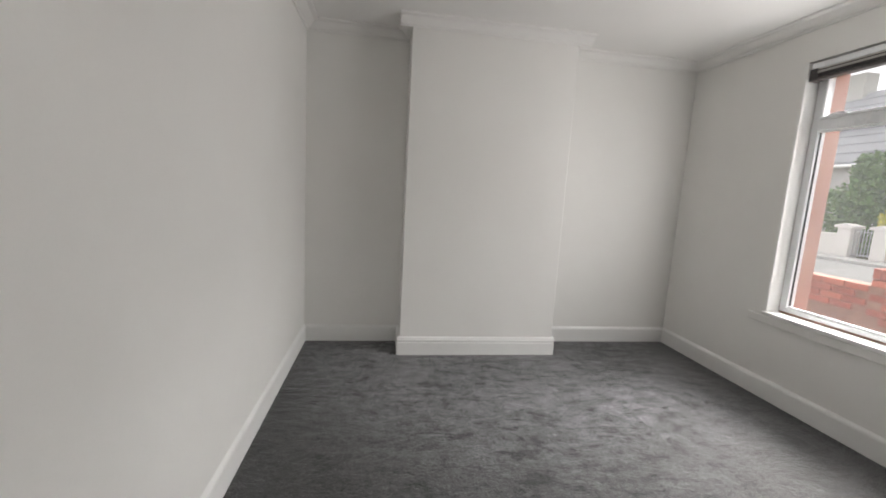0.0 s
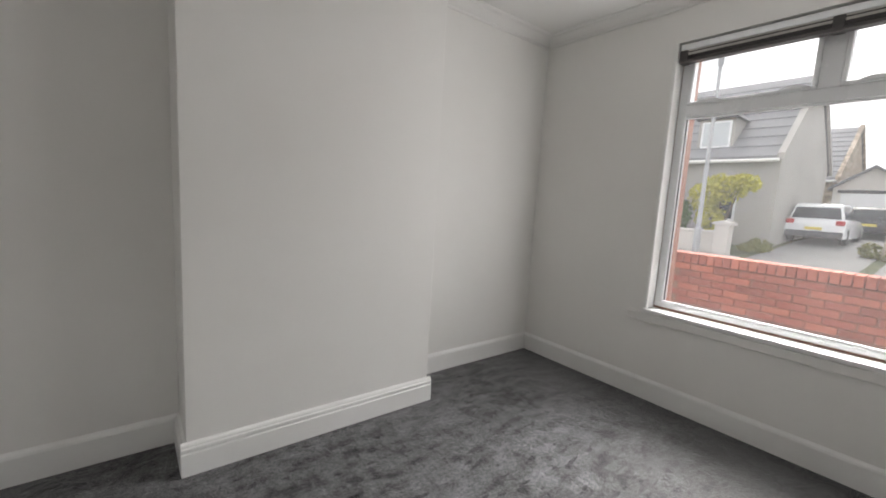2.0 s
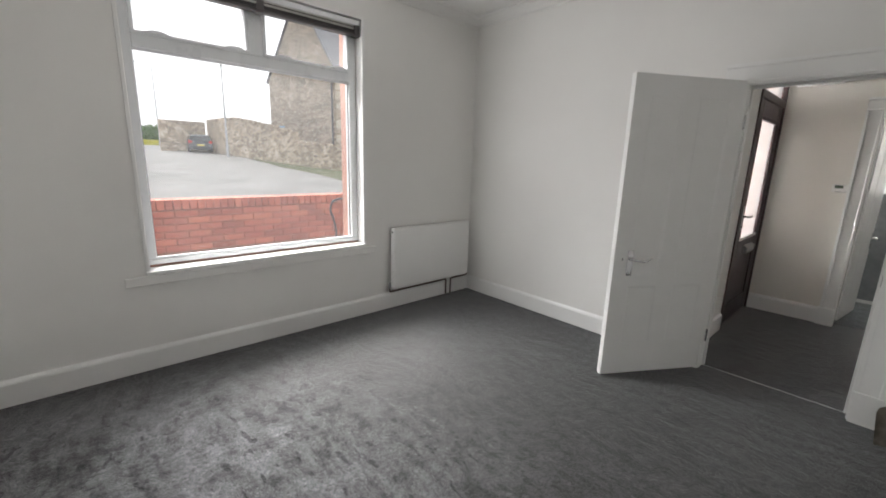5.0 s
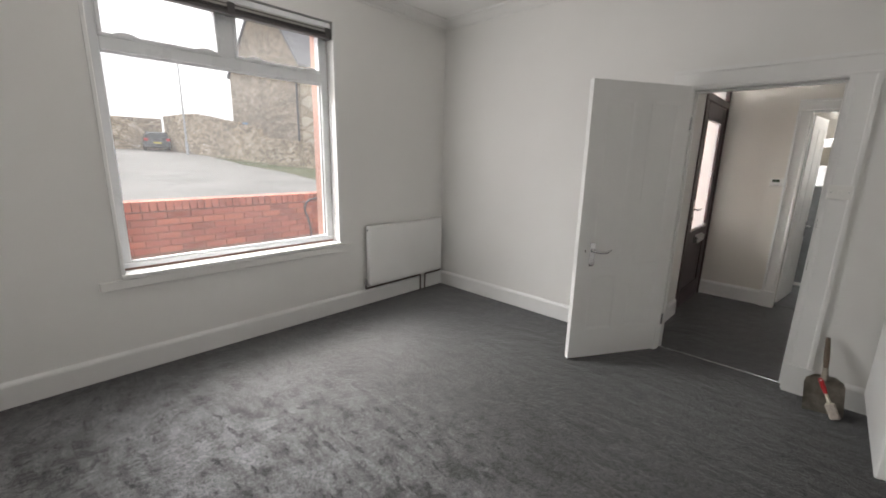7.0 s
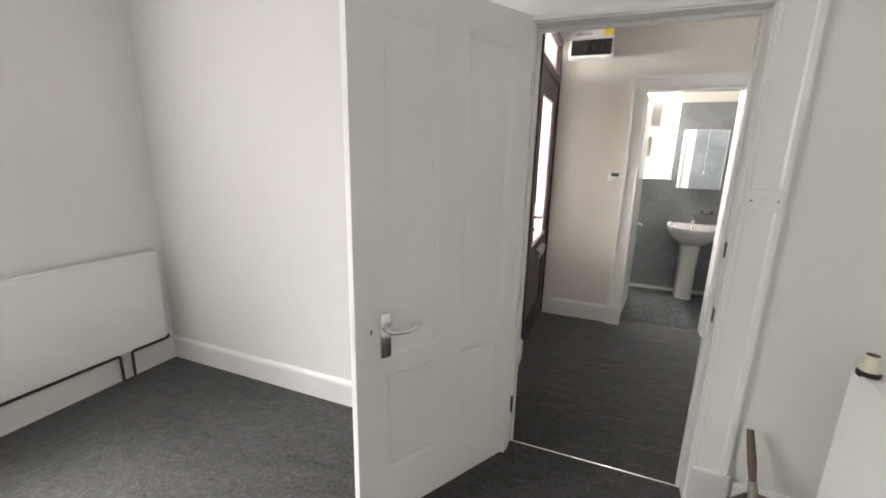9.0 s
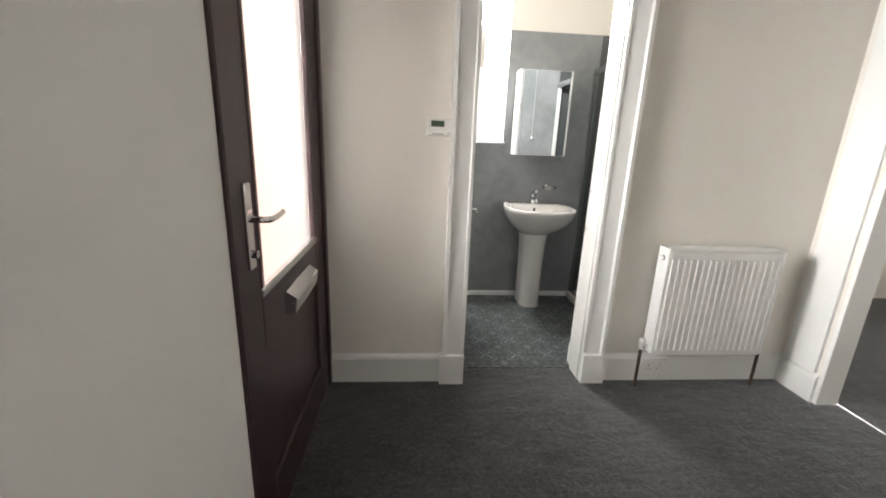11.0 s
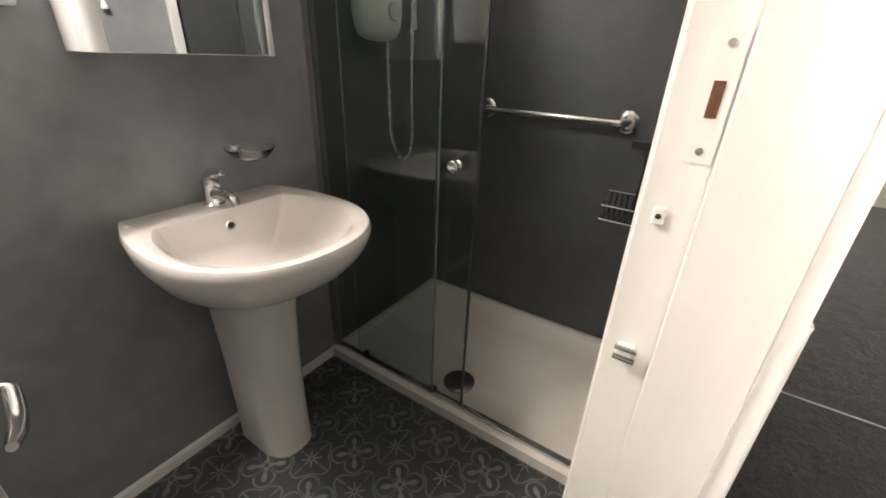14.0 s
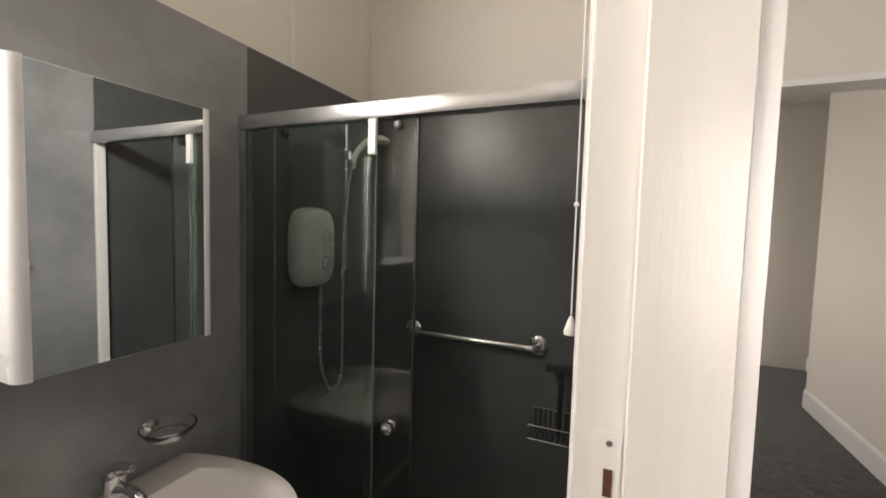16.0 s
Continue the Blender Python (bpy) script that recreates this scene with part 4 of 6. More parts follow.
# keep plate, bolt and hooks on the bathroom jamb
for nm, y, z, h, lab in (("strike_plate", -2.103, 1.138, 0.13, "white painted strike plate with a bare rusty recess"),):
    k = thing(nm, (-0.335, y, z), lab, "strike plate")
    part("plate", box_bm((0, -0.020, -h / 2), (0.0015, 0.014, h / 2), 0.0), brushed_gloss, k)
    part("recess", box_bm((0.0015, -0.0055, -0.018), (0.0028, 0.0055, 0.018), 0.0), rust_hole, k, "rust-brown latch recess")
    for dz in (-0.052, 0.052):
        part("screw", tube_bm([(0.001, 0, dz), (0.0032, 0, dz)], 0.004, 8), satin_metal, k)
k = thing("bolt_keep", (-0.335, -2.124, 1.008), "small painted bolt keep on the bathroom door jamb", "bolt keep")
part("keep_body", box_bm((0, -0.007, -0.011), (0.006, 0.007, 0.011), 0.002), brushed_gloss, k)
part("keep_hole", tube_bm([(0.005, 0, 0), (0.0068, 0, 0)], 0.0035, 10), black_plastic, k)
k = thing("door_catch", (-0.335, -2.118, 0.811), "small metal ball catch on the bathroom door jamb", "catch")
part("catch_body", box_bm((0, -0.011, -0.012), (0.009, 0.011, 0.012), 0.002), brushed_gloss, k)
for dz in (-0.008, 0.008):
    part("catch_roller", tube_bm([(0.011, -0.014, dz), (0.011, 0.014, dz)], 0.004, 8), chrome, k)

th = thing("room_thermostat", (0.478, HY1, 1.291), "white digital room thermostat with a green display", "thermostat")
part("body", box_bm((-0.055, 0, -0.036), (0.055, 0.028, 0.036), 0.006, 3), plastic_white, th, "", True)
part("display", box_bm((-0.022, 0.0275, 0.002), (0.036, 0.0292, 0.028), 0.0), screen_green, th, "dark green display")
part("badge", box_bm((-0.048, 0.0275, -0.027), (-0.036, 0.0287, -0.022), 0.0), plastic_grey, th)
part("slider", box_bm((-0.018, 0.0275, -0.030), (0.03, 0.0285, -0.026), 0.0), plastic_grey, th)

mb = thing("meter_box", (0.765, HY1, 2.21), "white electricity meter box with smoked window and yellow label", "meter box")
part("case", box_bm((-0.165, 0, 0), (0.165, 0.10, 0.225), 0.006, 2), plastic_white, mb)
part("smoked_cover", box_bm((-0.150, 0.0985, 0.016), (0.150, 0.108, 0.128), 0.003), smoked, mb, "dark smoked plastic cover")
for q in (-0.09, -0.03, 0.03):
    part("breaker", box_bm((q, 0.107, 0.05), (q + 0.022, 0.113, 0.09), 0.001), black_plastic, mb)
part("rating_label", box_bm((-0.150, 0.0985, 0.150), (-0.085, 0.1015, 0.205)), yellow_label, mb, "yellow warning label")
part("text_bar", box_bm((0.0, 0.0985, 0.165), (0.12, 0.1012, 0.175)), plastic_grey, mb)


def ribbed_radiator():
    L, Hh, D = 0.610, 0.56, 0.115
    r = thing("hall_radiator", (0, 0, 0), "white ribbed double-panel radiator on the hall wall", "radiator")
    bm = box_bm((0.012, D - 0.016, 0.0), (L - 0.012, D - 0.006, Hh - 0.004), 0.003)
    part("front_panel", bm, radiator_white, r)
    n = 18
    for k in range(n):
        x = 0.028 + (L - 0.056) * k / (n - 1)
        part("rib", prism_bm([(-0.0085, 0), (-0.0055, 0.006), (0.0055, 0.006), (0.0085, 0)], (x, D - 0.006, 0.03), (1, 0, 0), (0, 1, 0), (0, 0, Hh - 0.075)), radiator_white, r)
    part("back_panel", box_bm((0.012, 0.035, 0.0), (L - 0.012, 0.045, Hh - 0.01), 0.003), radiator_white, r)
    for x0 in (0, L - 0.012):
        part("side_cover", box_bm((x0, 0.028, 0.006), (x0 + 0.012, D - 0.004, Hh), 0.004, 2), radiator_white, r)
    part("top_grille", box_bm((0, 0.028, Hh - 0.004), (L, D - 0.003, Hh + 0.008), 0.004, 2), radiator_white, r)
    part("top_lip", box_bm((0.004, D - 0.012, Hh + 0.006), (L - 0.004, D - 0.005, Hh + 0.011), 0.002), radiator_white, r)
    part("blanking_plug", tube_bm([(L + 0.0005, 0.070, Hh - 0.045), (L + 0.004, 0.070, Hh - 0.045)], 0.014, 16), black_plastic, r)
    part("blanking_plug_cap", tube_bm([(L + 0.001, 0.070, Hh - 0.045), (L + 0.006, 0.070, Hh - 0.045)], 0.011, 16), radiator_white, r)
    for x in (L + 0.030, -0.02):
        part("valve", moved(lathe_bm([(0.010, -0.02), (0.013, -0.012), (0.013, 0.012), (0.016, 0.016), (0.016, 0.034), (0.010, 0.042), (0.004, 0.044)], 14), x, 0.070, 0.035), plastic_white if x > 0 else chrome, r, "white capped lockshield valve", True)
        part("valve_union", tube_bm([(x, 0.070, 0.034), (x + (-0.03 if x > 0 else 0.03), 0.070, 0.034)], 0.011, 10), chrome, r, "", True)
        part("pipe", tube_bm([(x, 0.070, 0.016), (x, 0.070, -0.205)], 0.0085, 10), old_copper, r, "dark bare pipe to the floor")
    return r


ribbed_radiator().matrix_world = pose(-0.645, HY1, 0.205, 0, 0, 0) @ Matrix.Translation((-0.610, 0, 0))
plate("wall_socket", 0.146, 0.086, "white double socket on the skirting under the hall radiator", "socket", 2, False).matrix_world = pose(-0.735, HY1 + 0.016, 0.085)


def front_door():
    d = thing("door_front", (HX1, -1.972, 0), "dark maroon front door with frosted glass pane", "door", kind="structure")
    W, x = 0.987, 0.03
    b = lambda n, a, c, m, bev=0.004, lab="": part(n, box_bm(a, c, bev), m, d, lab)
    b("frame", (-0.012, 0, 0), (0.08, 0.045, 2.36), maroon_paint)
    b("frame", (-0.012, W - 0.045, 0), (0.08, W, 2.36), maroon_paint)
    b("frame", (-0.012, 0.045, 2.315), (0.08, W - 0.045, 2.36), maroon_paint)
    b("frame", (-0.012, 0.045, 2.02), (0.08, W - 0.045, 2.085), maroon_paint)
    fl = b("fanlight", (0.03, 0.04, 2.08), (0.036, W - 0.04, 2.32), frosted_glass, 0, "frosted fanlight over the door")
    fl.visible_shadow = False
    b("stile", (0.0, 0.048, 0.01), (0.045, 0.190, 2.016), maroon_paint, 0.005)
    b("stile", (0.0, W - 0.170, 0.01), (0.045, W - 0.048, 2.016), maroon_paint, 0.005)
    b("rail", (0.0, 0.190, 0.01), (0.045, W - 0.170, 0.20), maroon_paint, 0.005)
    b("rail", (0.0, 0.190, 0.640), (0.045, W - 0.170, 0.795), maroon_paint, 0.005)
    b("rail", (0.0, 0.190, 1.88), (0.045, W - 0.170, 2.016), maroon_paint, 0.005)
    b("lower_panel", (0.014, 0.186, 0.195), (0.03, W - 0.166, 0.645), maroon_paint, 0.0)
    for a, c in (((-0.004, 0.185, 1.855), (0.018, W - 0.165, 1.88)), ((-0.004, 0.185, 0.822), (0.018, 0.208, 1.855)), ((-0.004, W - 0.188, 0.822), (0.018, W - 0.165, 1.855))):
        b("glazing_bead", a, c, maroon_paint, 0.004)
    b("weather_bead", (-0.006, 0.185, 0.795), (0.018, W - 0.165, 0.822), satin_metal, 0.004, "pale metal bottom glazing bead")
    pn = b("pane", (0.018, 0.20, 0.81), (0.024, W - 0.18, 1.87), frosted_glass, 0, "frosted glass pane")
    pn.visible_shadow = False
    lb = bmesh.new()
    add_prism(lb, [(0, 0), (0.034, 0.004), (0.040, 0.056), (0.008, 0.080), (0, 0.080)], (0, 0.335, 0.664), (-1, 0, 0), (0, 0, 1), (0, 0.30, 0))
    part("letter_plate", lb, satin_metal, d, "grey metal letterbox hood")
    part("handle_plate", box_bm((-0.010, W - 0.128, 0.90), (0, W - 0.092, 1.12), 0.003), chrome, d, "chrome lever handle")
    part("lever", tube_bm(curve_pts([(-0.004, W - 0.110, 1.03), (-0.05, W - 0.110, 1.03), (-0.056, W - 0.15, 1.028), (-0.052, W - 0.225, 1.03)], 5), 0.009, 10), chrome, d, "", True)
    part("lock_cylinder", tube_bm([(-0.004, W - 0.110, 0.94), (-0.022, W - 0.110, 0.94)], 0.011, 10), chrome, d, "", True)
    for z in (0.22, 0.75, 1.25, 1.80):
        b("hinge", (-0.016, 0.036, z - 0.05), (0.0, 0.058, z + 0.05), maroon_paint, 0.003)


front_door()

# tan wall outside the bathroom window, set close and tall to block sky light
single("sky_blocking_wall", box_bm((-2.4, -4.45, -0.5), (3.2, -4.25, 5.2), 0.01), render_pale, "plain tan wall outside the bathroom window, raised to block the sky", "wall", "structure")

# entrance recess outside the front door; side wall and roof added to block sky
single("wall_porch_side_added", wall_bm("y", -2.35, 0.15, 1.145, 3.40, -0.4, 2.75), sandstone, "plain stone side wall added outside the front door to block sky light", "wall", "structure")
single("ceiling_porch_added", box_bm((1.145, -2.35, 2.62), (3.40, HY0 - 0.02, 2.74)), ceiling_paint, "plain soffit added outside the front door to block sky light", "ceiling", "structure")
single("floor_porch", box_bm((1.145, -2.2, -0.4), (3.40, HY0 - 0.02, -0.06)), paving, "concrete entrance step", "step", "structure")

# ---- back passage beyond the hall ----
single("wall_passage_side", wall_bm("y", -0.56, 0.14, -4.08, HX0 - 0.121, 0, H), cream_paint, "cream painted wall of the back room", "wall", "structure")
single("wall_passage_end", wall_bm("x", -5.35, 0.12, -3.3, -0.14, 0, H), cream_paint, "cream painted end wall of the back room", "wall", "structure")
# out of view; the hole is added to let the back lamp in
single("wall_passage_far", wall_bm("y", -3.34, 0.12, -5.23, BX0 - 0.13, 0, H, [(-4.0, -3.2, 1.2, 2.0)]), cream_paint, "unseen cream back room wall with an opening added for light", "wall", "structure")
run("baseboard_passage_side", SKIRT, (-4.08, -0.56, 0), (HX0 - 0.125, -0.56, 0), (0, -1, 0), gloss_white, "cream-white gloss painted skirting board")
run("baseboard_passage_back", SKIRT, (-5.23, HY0, 0), (-4.08, HY0, 0), (0, -1, 0), gloss_white, "cream-white gloss painted skirting board")
single("pipe_stub", tube_bm([(-5.0, -0.20, 0.0), (-5.0, -0.20, 0.22)], 0.011, 8), old_copper, "short dark pipe standing up from the carpet", "pipe")

# ---- bathroom ----
single("floor_bathroom", box_bm((BX0, BY1, 0.0), (BX1, -2.090, 0.004)), vinyl, "dark vinyl floor printed with pale stars and rosettes", "vinyl floor", "structure")
BW = (-0.085, 0.62, 1.235, 2.30)
single("wall_bathroom_window", wall_bm("y", BY1 - 0.004 - 0.26, 0.26, BX0 - 0.13, BX1 + 0.12, 0, H, [BW]), cream_paint, "cream painted bathroom wall with a deep window", "wall", "structure")
single("wall_bathroom_shower", wall_bm("x", BX0 - 0.004 - 0.12, 0.12, BY1, BY0, 0, H), cream_paint, "cream painted wall behind the shower", "wall", "structure")
single("wall_bathroom_side", wall_bm("x", BX1, 0.12, BY1, BY0, 0, H), cream_paint, "cream painted bathroom wall", "wall", "structure")
pt = 2.006
single("trim_wall_panel_sink", wall_bm("y", BY1 - 0.004, 0.010, -0.760, BX1, 0, pt, [(BW[0], BW[1], BW[2], pt + 1)]), slate_panel, "slate grey wall panelling behind the basin", "wall panel", "structure")
single("trim_wall_panel_shower_side", wall_bm("y", BY1 - 0.004, 0.008, BX0, -0.762, 0, pt), shower_panel, "dark glossy shower wall panel", "wall panel", "structure")
single("trim_wall_panel_shower_back", wall_bm("x", BX0 - 0.004, 0.010, BY1 + 0.005, BY0, 0, pt), shower_panel, "dark glossy shower wall panel", "wall panel", "structure")
single("trim_wall_panel_shower_end", wall_bm("y", BY0 - 0.006, 0.005, BX0 + 0.007, -0.74, 0, pt), shower_panel, "dark glossy shower wall panel", "wall panel", "structure")
single("trim_panel_joint", box_bm((-0.972, BY1 - 0.003, pt), (-0.954, BY1 + 0.002, H - 0.1), 0.001), gloss_white, "slim cream joint strip on the upper wall", "trim", "structure")
single("trim_wall_panel_entry", wall_bm("y", BY0 - 0.006, 0.005, -0.738, BX1, 0, pt, [(-0.385, 0.370, -1, 2.02)]), slate_panel, "slate grey wall panelling beside the bathroom door", "wall panel", "structure")
single("trim_wall_panel_side", wall_bm("x", BX1 - 0.006, 0.005, BY1 + 0.007, BY0 - 0.007, 0, pt), slate_panel, "slate grey wall panelling", "wall panel", "structure")
architrave("trim_architrave_bathroom_inner", "y", -0.338, 0.322, 1.971, BY0, -0.007, 0.045, gloss_white, 0.12, ("right",))
run("baseboard_bathroom", [(0, 0), (0.012, 0), (0.012, 0.03), (0.006, 0.036), (0, 0.036)], (-0.722, BY1 + 0.006, 0.004), (BX1, BY1 + 0.006, 0.004), (0, 1, 0), gloss_white, "narrow cream plastic floor trim")


def bath_window():
    w = thing("window_bathroom", (BW[0], BY1 - 0.2, BW[2]), "white plastic bathroom window with frosted panes", "window", kind="structure")
    W, Hh = BW[1] - BW[0], BW[3] - BW[2]
    b = lambda n, a, c, m, bev=0.004: part(n, box_bm(a, c, bev), m, w)
    b("window_frame", (0, -0.05, 0), (W, 0.01, 0.06), pvc_white)
    b("window_frame", (0, -0.05, Hh - 0.06), (W, 0.01, Hh), pvc_white)
    b("window_frame", (0, -0.05, 0.06), (0.14, 0.01, Hh - 0.06), pvc_white)
    b("window_frame", (W - 0.06, -0.05, 0.06), (W, 0.01, Hh - 0.06), pvc_white)
    b("transom", (0.14, -0.05, 0.445), (W - 0.06, 0.012, 0.545), pvc_white)
    b("sash", (0.14, -0.045, 0.06), (0.205, 0.016, 0.445), pvc_white)
    b("sash", (0.205, -0.045, 0.06), (W - 0.06, 0.016, 0.225), pvc_white)
    for a, c in (((0.20, -0.025, 0.22), (W - 0.055, -0.020, 0.45)), ((0.135, -0.025, 0.54), (W - 0.055, -0.020, Hh - 0.055))):
        b("pane", a, c, privacy_glass, 0).visible_shadow = False
    b("window_sill", (-0.01, 0.01, -0.012), (W + 0.01, 0.215, 0.006), pvc_white, 0.004)
    b("latch", (0.17, 0.014, 0.02), (0.23, 0.03, 0.045), pvc_white, 0.004)


bath_window()


def cabinet():
    c = thing("mirror_cabinet", (-0.520, BY1 + 0.006, 1.152), "mirrored wall cabinet with white rounded sides above the basin", "cabinet")
    W, D, Hh = 0.375, 0.135, 0.582
    part("carcass", box_bm((0.012, 0, 0), (W - 0.03, D - 0.022, Hh), 0.002), pvc_white, c)
    door = part("door", box_bm((0.004, D - 0.020, 0.0), (W - 0.022, D - 0.004, Hh), 0.002), pvc_white, c)
    part("mirror", box_bm((0.008, D - 0.005, 0.002), (W - 0.022, D - 0.001, Hh - 0.002), 0.0), mirror_mat, door, "frameless mirror")
    side = bmesh.new()
    arc = [(W - 0.024, 0.0), (W - 0.024, D + 0.006)] + [(W - 0.024 + 0.024 * math.sin(a), D - 0.018 + 0.024 * math.cos(a)) for a in (i * math.pi / 12 for i in range(1, 7))] + [(W, 0.0)]
    add_prism(side, arc, (0, 0, 0), (1, 0, 0), (0, 1, 0), (0, 0, Hh))
    part("side_panel", side, pvc_white, c, "white rounded side panel", True)
    part("side_panel", box_bm((-0.004, 0, 0), (0.010, D + 0.003, Hh), 0.004, 2), pvc_white, c, "white rounded side panel")


cabinet()


def basin():
    """Pedestal basin: back along y = 0, sides widening from the back corners into a round front towards +y, rim at z = 0.79."""
    s = thing("pedestal_basin", (-0.340, BY1 + 0.006, 0.004), "white ceramic pedestal basin with chrome mixer tap", "basin")
    RW, RD, Z = 0.252, 0.512, 0.786
    bm = bmesh.new()
    n = 44

    def ring(w, y0, y1, z, back=0.82, mid=0.46, dip=0.0):
        """One closed loop: a straight back of half-width w * back at y0, sides swelling to w at mid of the depth, and a round front."""
        vs = []
        ym = y0 + (y1 - y0) * mid
        for i in range(n):
            a = math.pi * i / (n - 1)
            c, sn = math.cos(a), math.sin(a)
            x = w * math.copysign(abs(c) ** 0.86, c)
            vs.append((x, ym + (y1 - ym) * sn ** 0.92))
        for k in range(1, 8):
            t = k / 8
            vs.append((-w * (1 - (1 - back) * t ** 2.2), ym + (y0 - ym) * t))
        for k in range(9):
            vs.append((w * back * (-1 + 2 * k / 8), y0))
        for k in range(7, 0, -1):
            t = k / 8
            vs.append((w * (1 - (1 - back) * t ** 2.2), ym + (y0 - ym) * t))
        return [bm.verts.new((x, y, z - dip * (y / RD))) for x, y in vs]

    rings = [ring(0.090, 0.004, 0.235, 0.560), ring(0.135, 0.004, 0.310, 0.590), ring(0.190, 0.003, 0.400, 0.640), ring(0.230, 0.001, 0.470, 0.690), ring(0.247, 0.0, 0.500, 0.732), ring(RW, 0.0, RD, 0.762),
             ring(RW, 0.0, RD, 0.776), ring(RW - 0.004, 0.001, RD - 0.005, 0.784), ring(RW - 0.012, 0.005, RD - 0.014, Z),
             ring(RW - 0.036, 0.098, RD - 0.038, Z - 0.004, 0.80, 0.42), ring(RW - 0.046, 0.104, RD - 0.050, Z - 0.014, 0.80, 0.42), ring(RW - 0.060, 0.108, RD - 0.070, Z - 0.045, 0.80, 0.42),
             ring(0.165, 0.114, 0.410, Z - 0.090, 0.80, 0.42), ring(0.120, 0.135, 0.360, Z - 0.122, 0.80, 0.42), ring(0.065, 0.180, 0.300, Z - 0.138, 0.85, 0.45), ring(0.022, 0.222, 0.262, Z - 0.142, 0.9, 0.5)]
    for a, b in zip(rings, rings[1:]):
        m = len(a)
        for k in range(m):
            bm.faces.new((a[k], a[(k + 1) % m], b[(k + 1) % m], b[k]))
    bm.faces.new(rings[0][::-1])
    bm.faces.new(rings[-1])
    part("bowl", bm, ceramic, s, "", True)
    ped = bmesh.new()
    prof = []
    for z, w, d in ((0.0, 0.080, 0.268), (0.015, 0.079, 0.266), (0.12, 0.078, 0.262), (0.34, 0.080, 0.266), (0.50, 0.086, 0.276), (0.600, 0.096, 0.290)):
        pts = [(-w, 0.07)] + [(w * -math.copysign(abs(math.cos(a)) ** 0.75, math.cos(a)), 0.165 + (d - 0.165) * math.sin(a) ** 0.85) for a in (math.pi * i / 18 for i in range(19))] + [(w, 0.07)]
        prof.append([ped.verts.new((x, y, z)) for x, y in pts])
    for a, b in zip(prof, prof[1:]):
        m = len(a)
        for k in range(m):
            ped.faces.new((a[k], a[(k + 1) % m], b[(k + 1) % m], b[k]))
    ped.faces.new(prof[0][::-1])
    ped.faces.new(prof[-1])
    part("pedestal", ped, ceramic, s, "", True)
    part("waste", moved(lathe_bm([(0.026, -0.003), (0.026, 0.002), (0.020, 0.003), (0.018, 0.001)], 20), 0, 0.243, Z - 0.140), chrome, s, "chrome waste", True)
    ov = lathe_bm([(0.0145, 0), (0.0145, 0.003), (0.009, 0.004), (0.009, 0.0035)], 18, "y")
    part("overflow_ring", moved(ov, 0.0, 0.108, Z - 0.045), chrome, s, "chrome overflow ring", True)
    part("overflow_hole", moved(lathe_bm([(0.0092, 0), (0.0092, 0.0042)], 14, "y"), 0.0, 0.108, Z - 0.045), black_plastic, s)
    part("plug_hole", moved(lathe_bm([(0.006, 0), (0.006, 0.002)], 10), 0.205, 0.05, Z - 0.001), plastic_white, s)
    t = part("tap_body", moved(lathe_bm([(0.027, 0), (0.027, 0.006), (0.023, 0.010), (0.022, 0.050), (0.024, 0.062), (0.022, 0.070)], 20), 0.0, 0.052, Z - 0.002), chrome, s, "chrome mixer tap", True)
    part("spout", tube_bm(curve_pts([(0, 0.060, Z + 0.030), (0, 0.105, Z + 0.040), (0, 0.145, Z + 0.034), (0, 0.156, Z + 0.018)], 5), [0.016] * 4 + [0.013] * 8 + [0.012] * 4, 12), chrome, s, "", True)
    part("tap_lever", tube_bm(curve_pts([(0, 0.048, Z + 0.066), (0, 0.056, Z + 0.082), (0, 0.10, Z + 0.094), (0, 0.125, Z + 0.100)], 5), [0.018] * 3 + [0.014] * 6 + [0.010] * 6 + [0.007], 12), chrome, s, "", True)


basin()

sd = thing("soap_dish", (-0.452, BY1 + 0.006, 0.905), "clear glass soap dish on a chrome wall holder", "soap dish")
part("wall_rose", lathe_bm([(0.021, 0), (0.021, 0.005), (0.016, 0.009), (0.009, 0.012), (0.009, 0.03)], 18, "y"), chrome, sd, "", True)
part("holder_ring", moved(tube_bm([(0.046 * math.cos(a), 0.046 * math.sin(a), 0) for a in (2 * math.pi * i / 24 for i in range(25))], 0.0035, 8), 0, 0.072, 0.0), chrome, sd, "", True)
part("dish", moved(lathe_bm([(0.020, -0.018), (0.045, -0.008), (0.062, 0.012), (0.064, 0.018), (0.060, 0.018), (0.043, -0.004), (0.018, -0.013)], 28), 0, 0.074, 0.004), clear_glass, sd, "clear glass dish", True)

# bathroom door, folded back into the room
LEAF2 = [(0.085, 0.275, 0.84, 1.83), (0.335, 0.525, 0.84, 1.83), (0.085, 0.275, 0.20, 0.74), (0.335, 0.525, 0.20, 0.74)]
door2 = panel_door("door_2", 0.610, 1.93, "open white four-panel bathroom door with chrome lever handle", LEAF2, gloss_white, 0.785, 0.565)
door2.matrix_world = pose(0.333, -2.166, 0.012, 0, 0, -90 - 8)


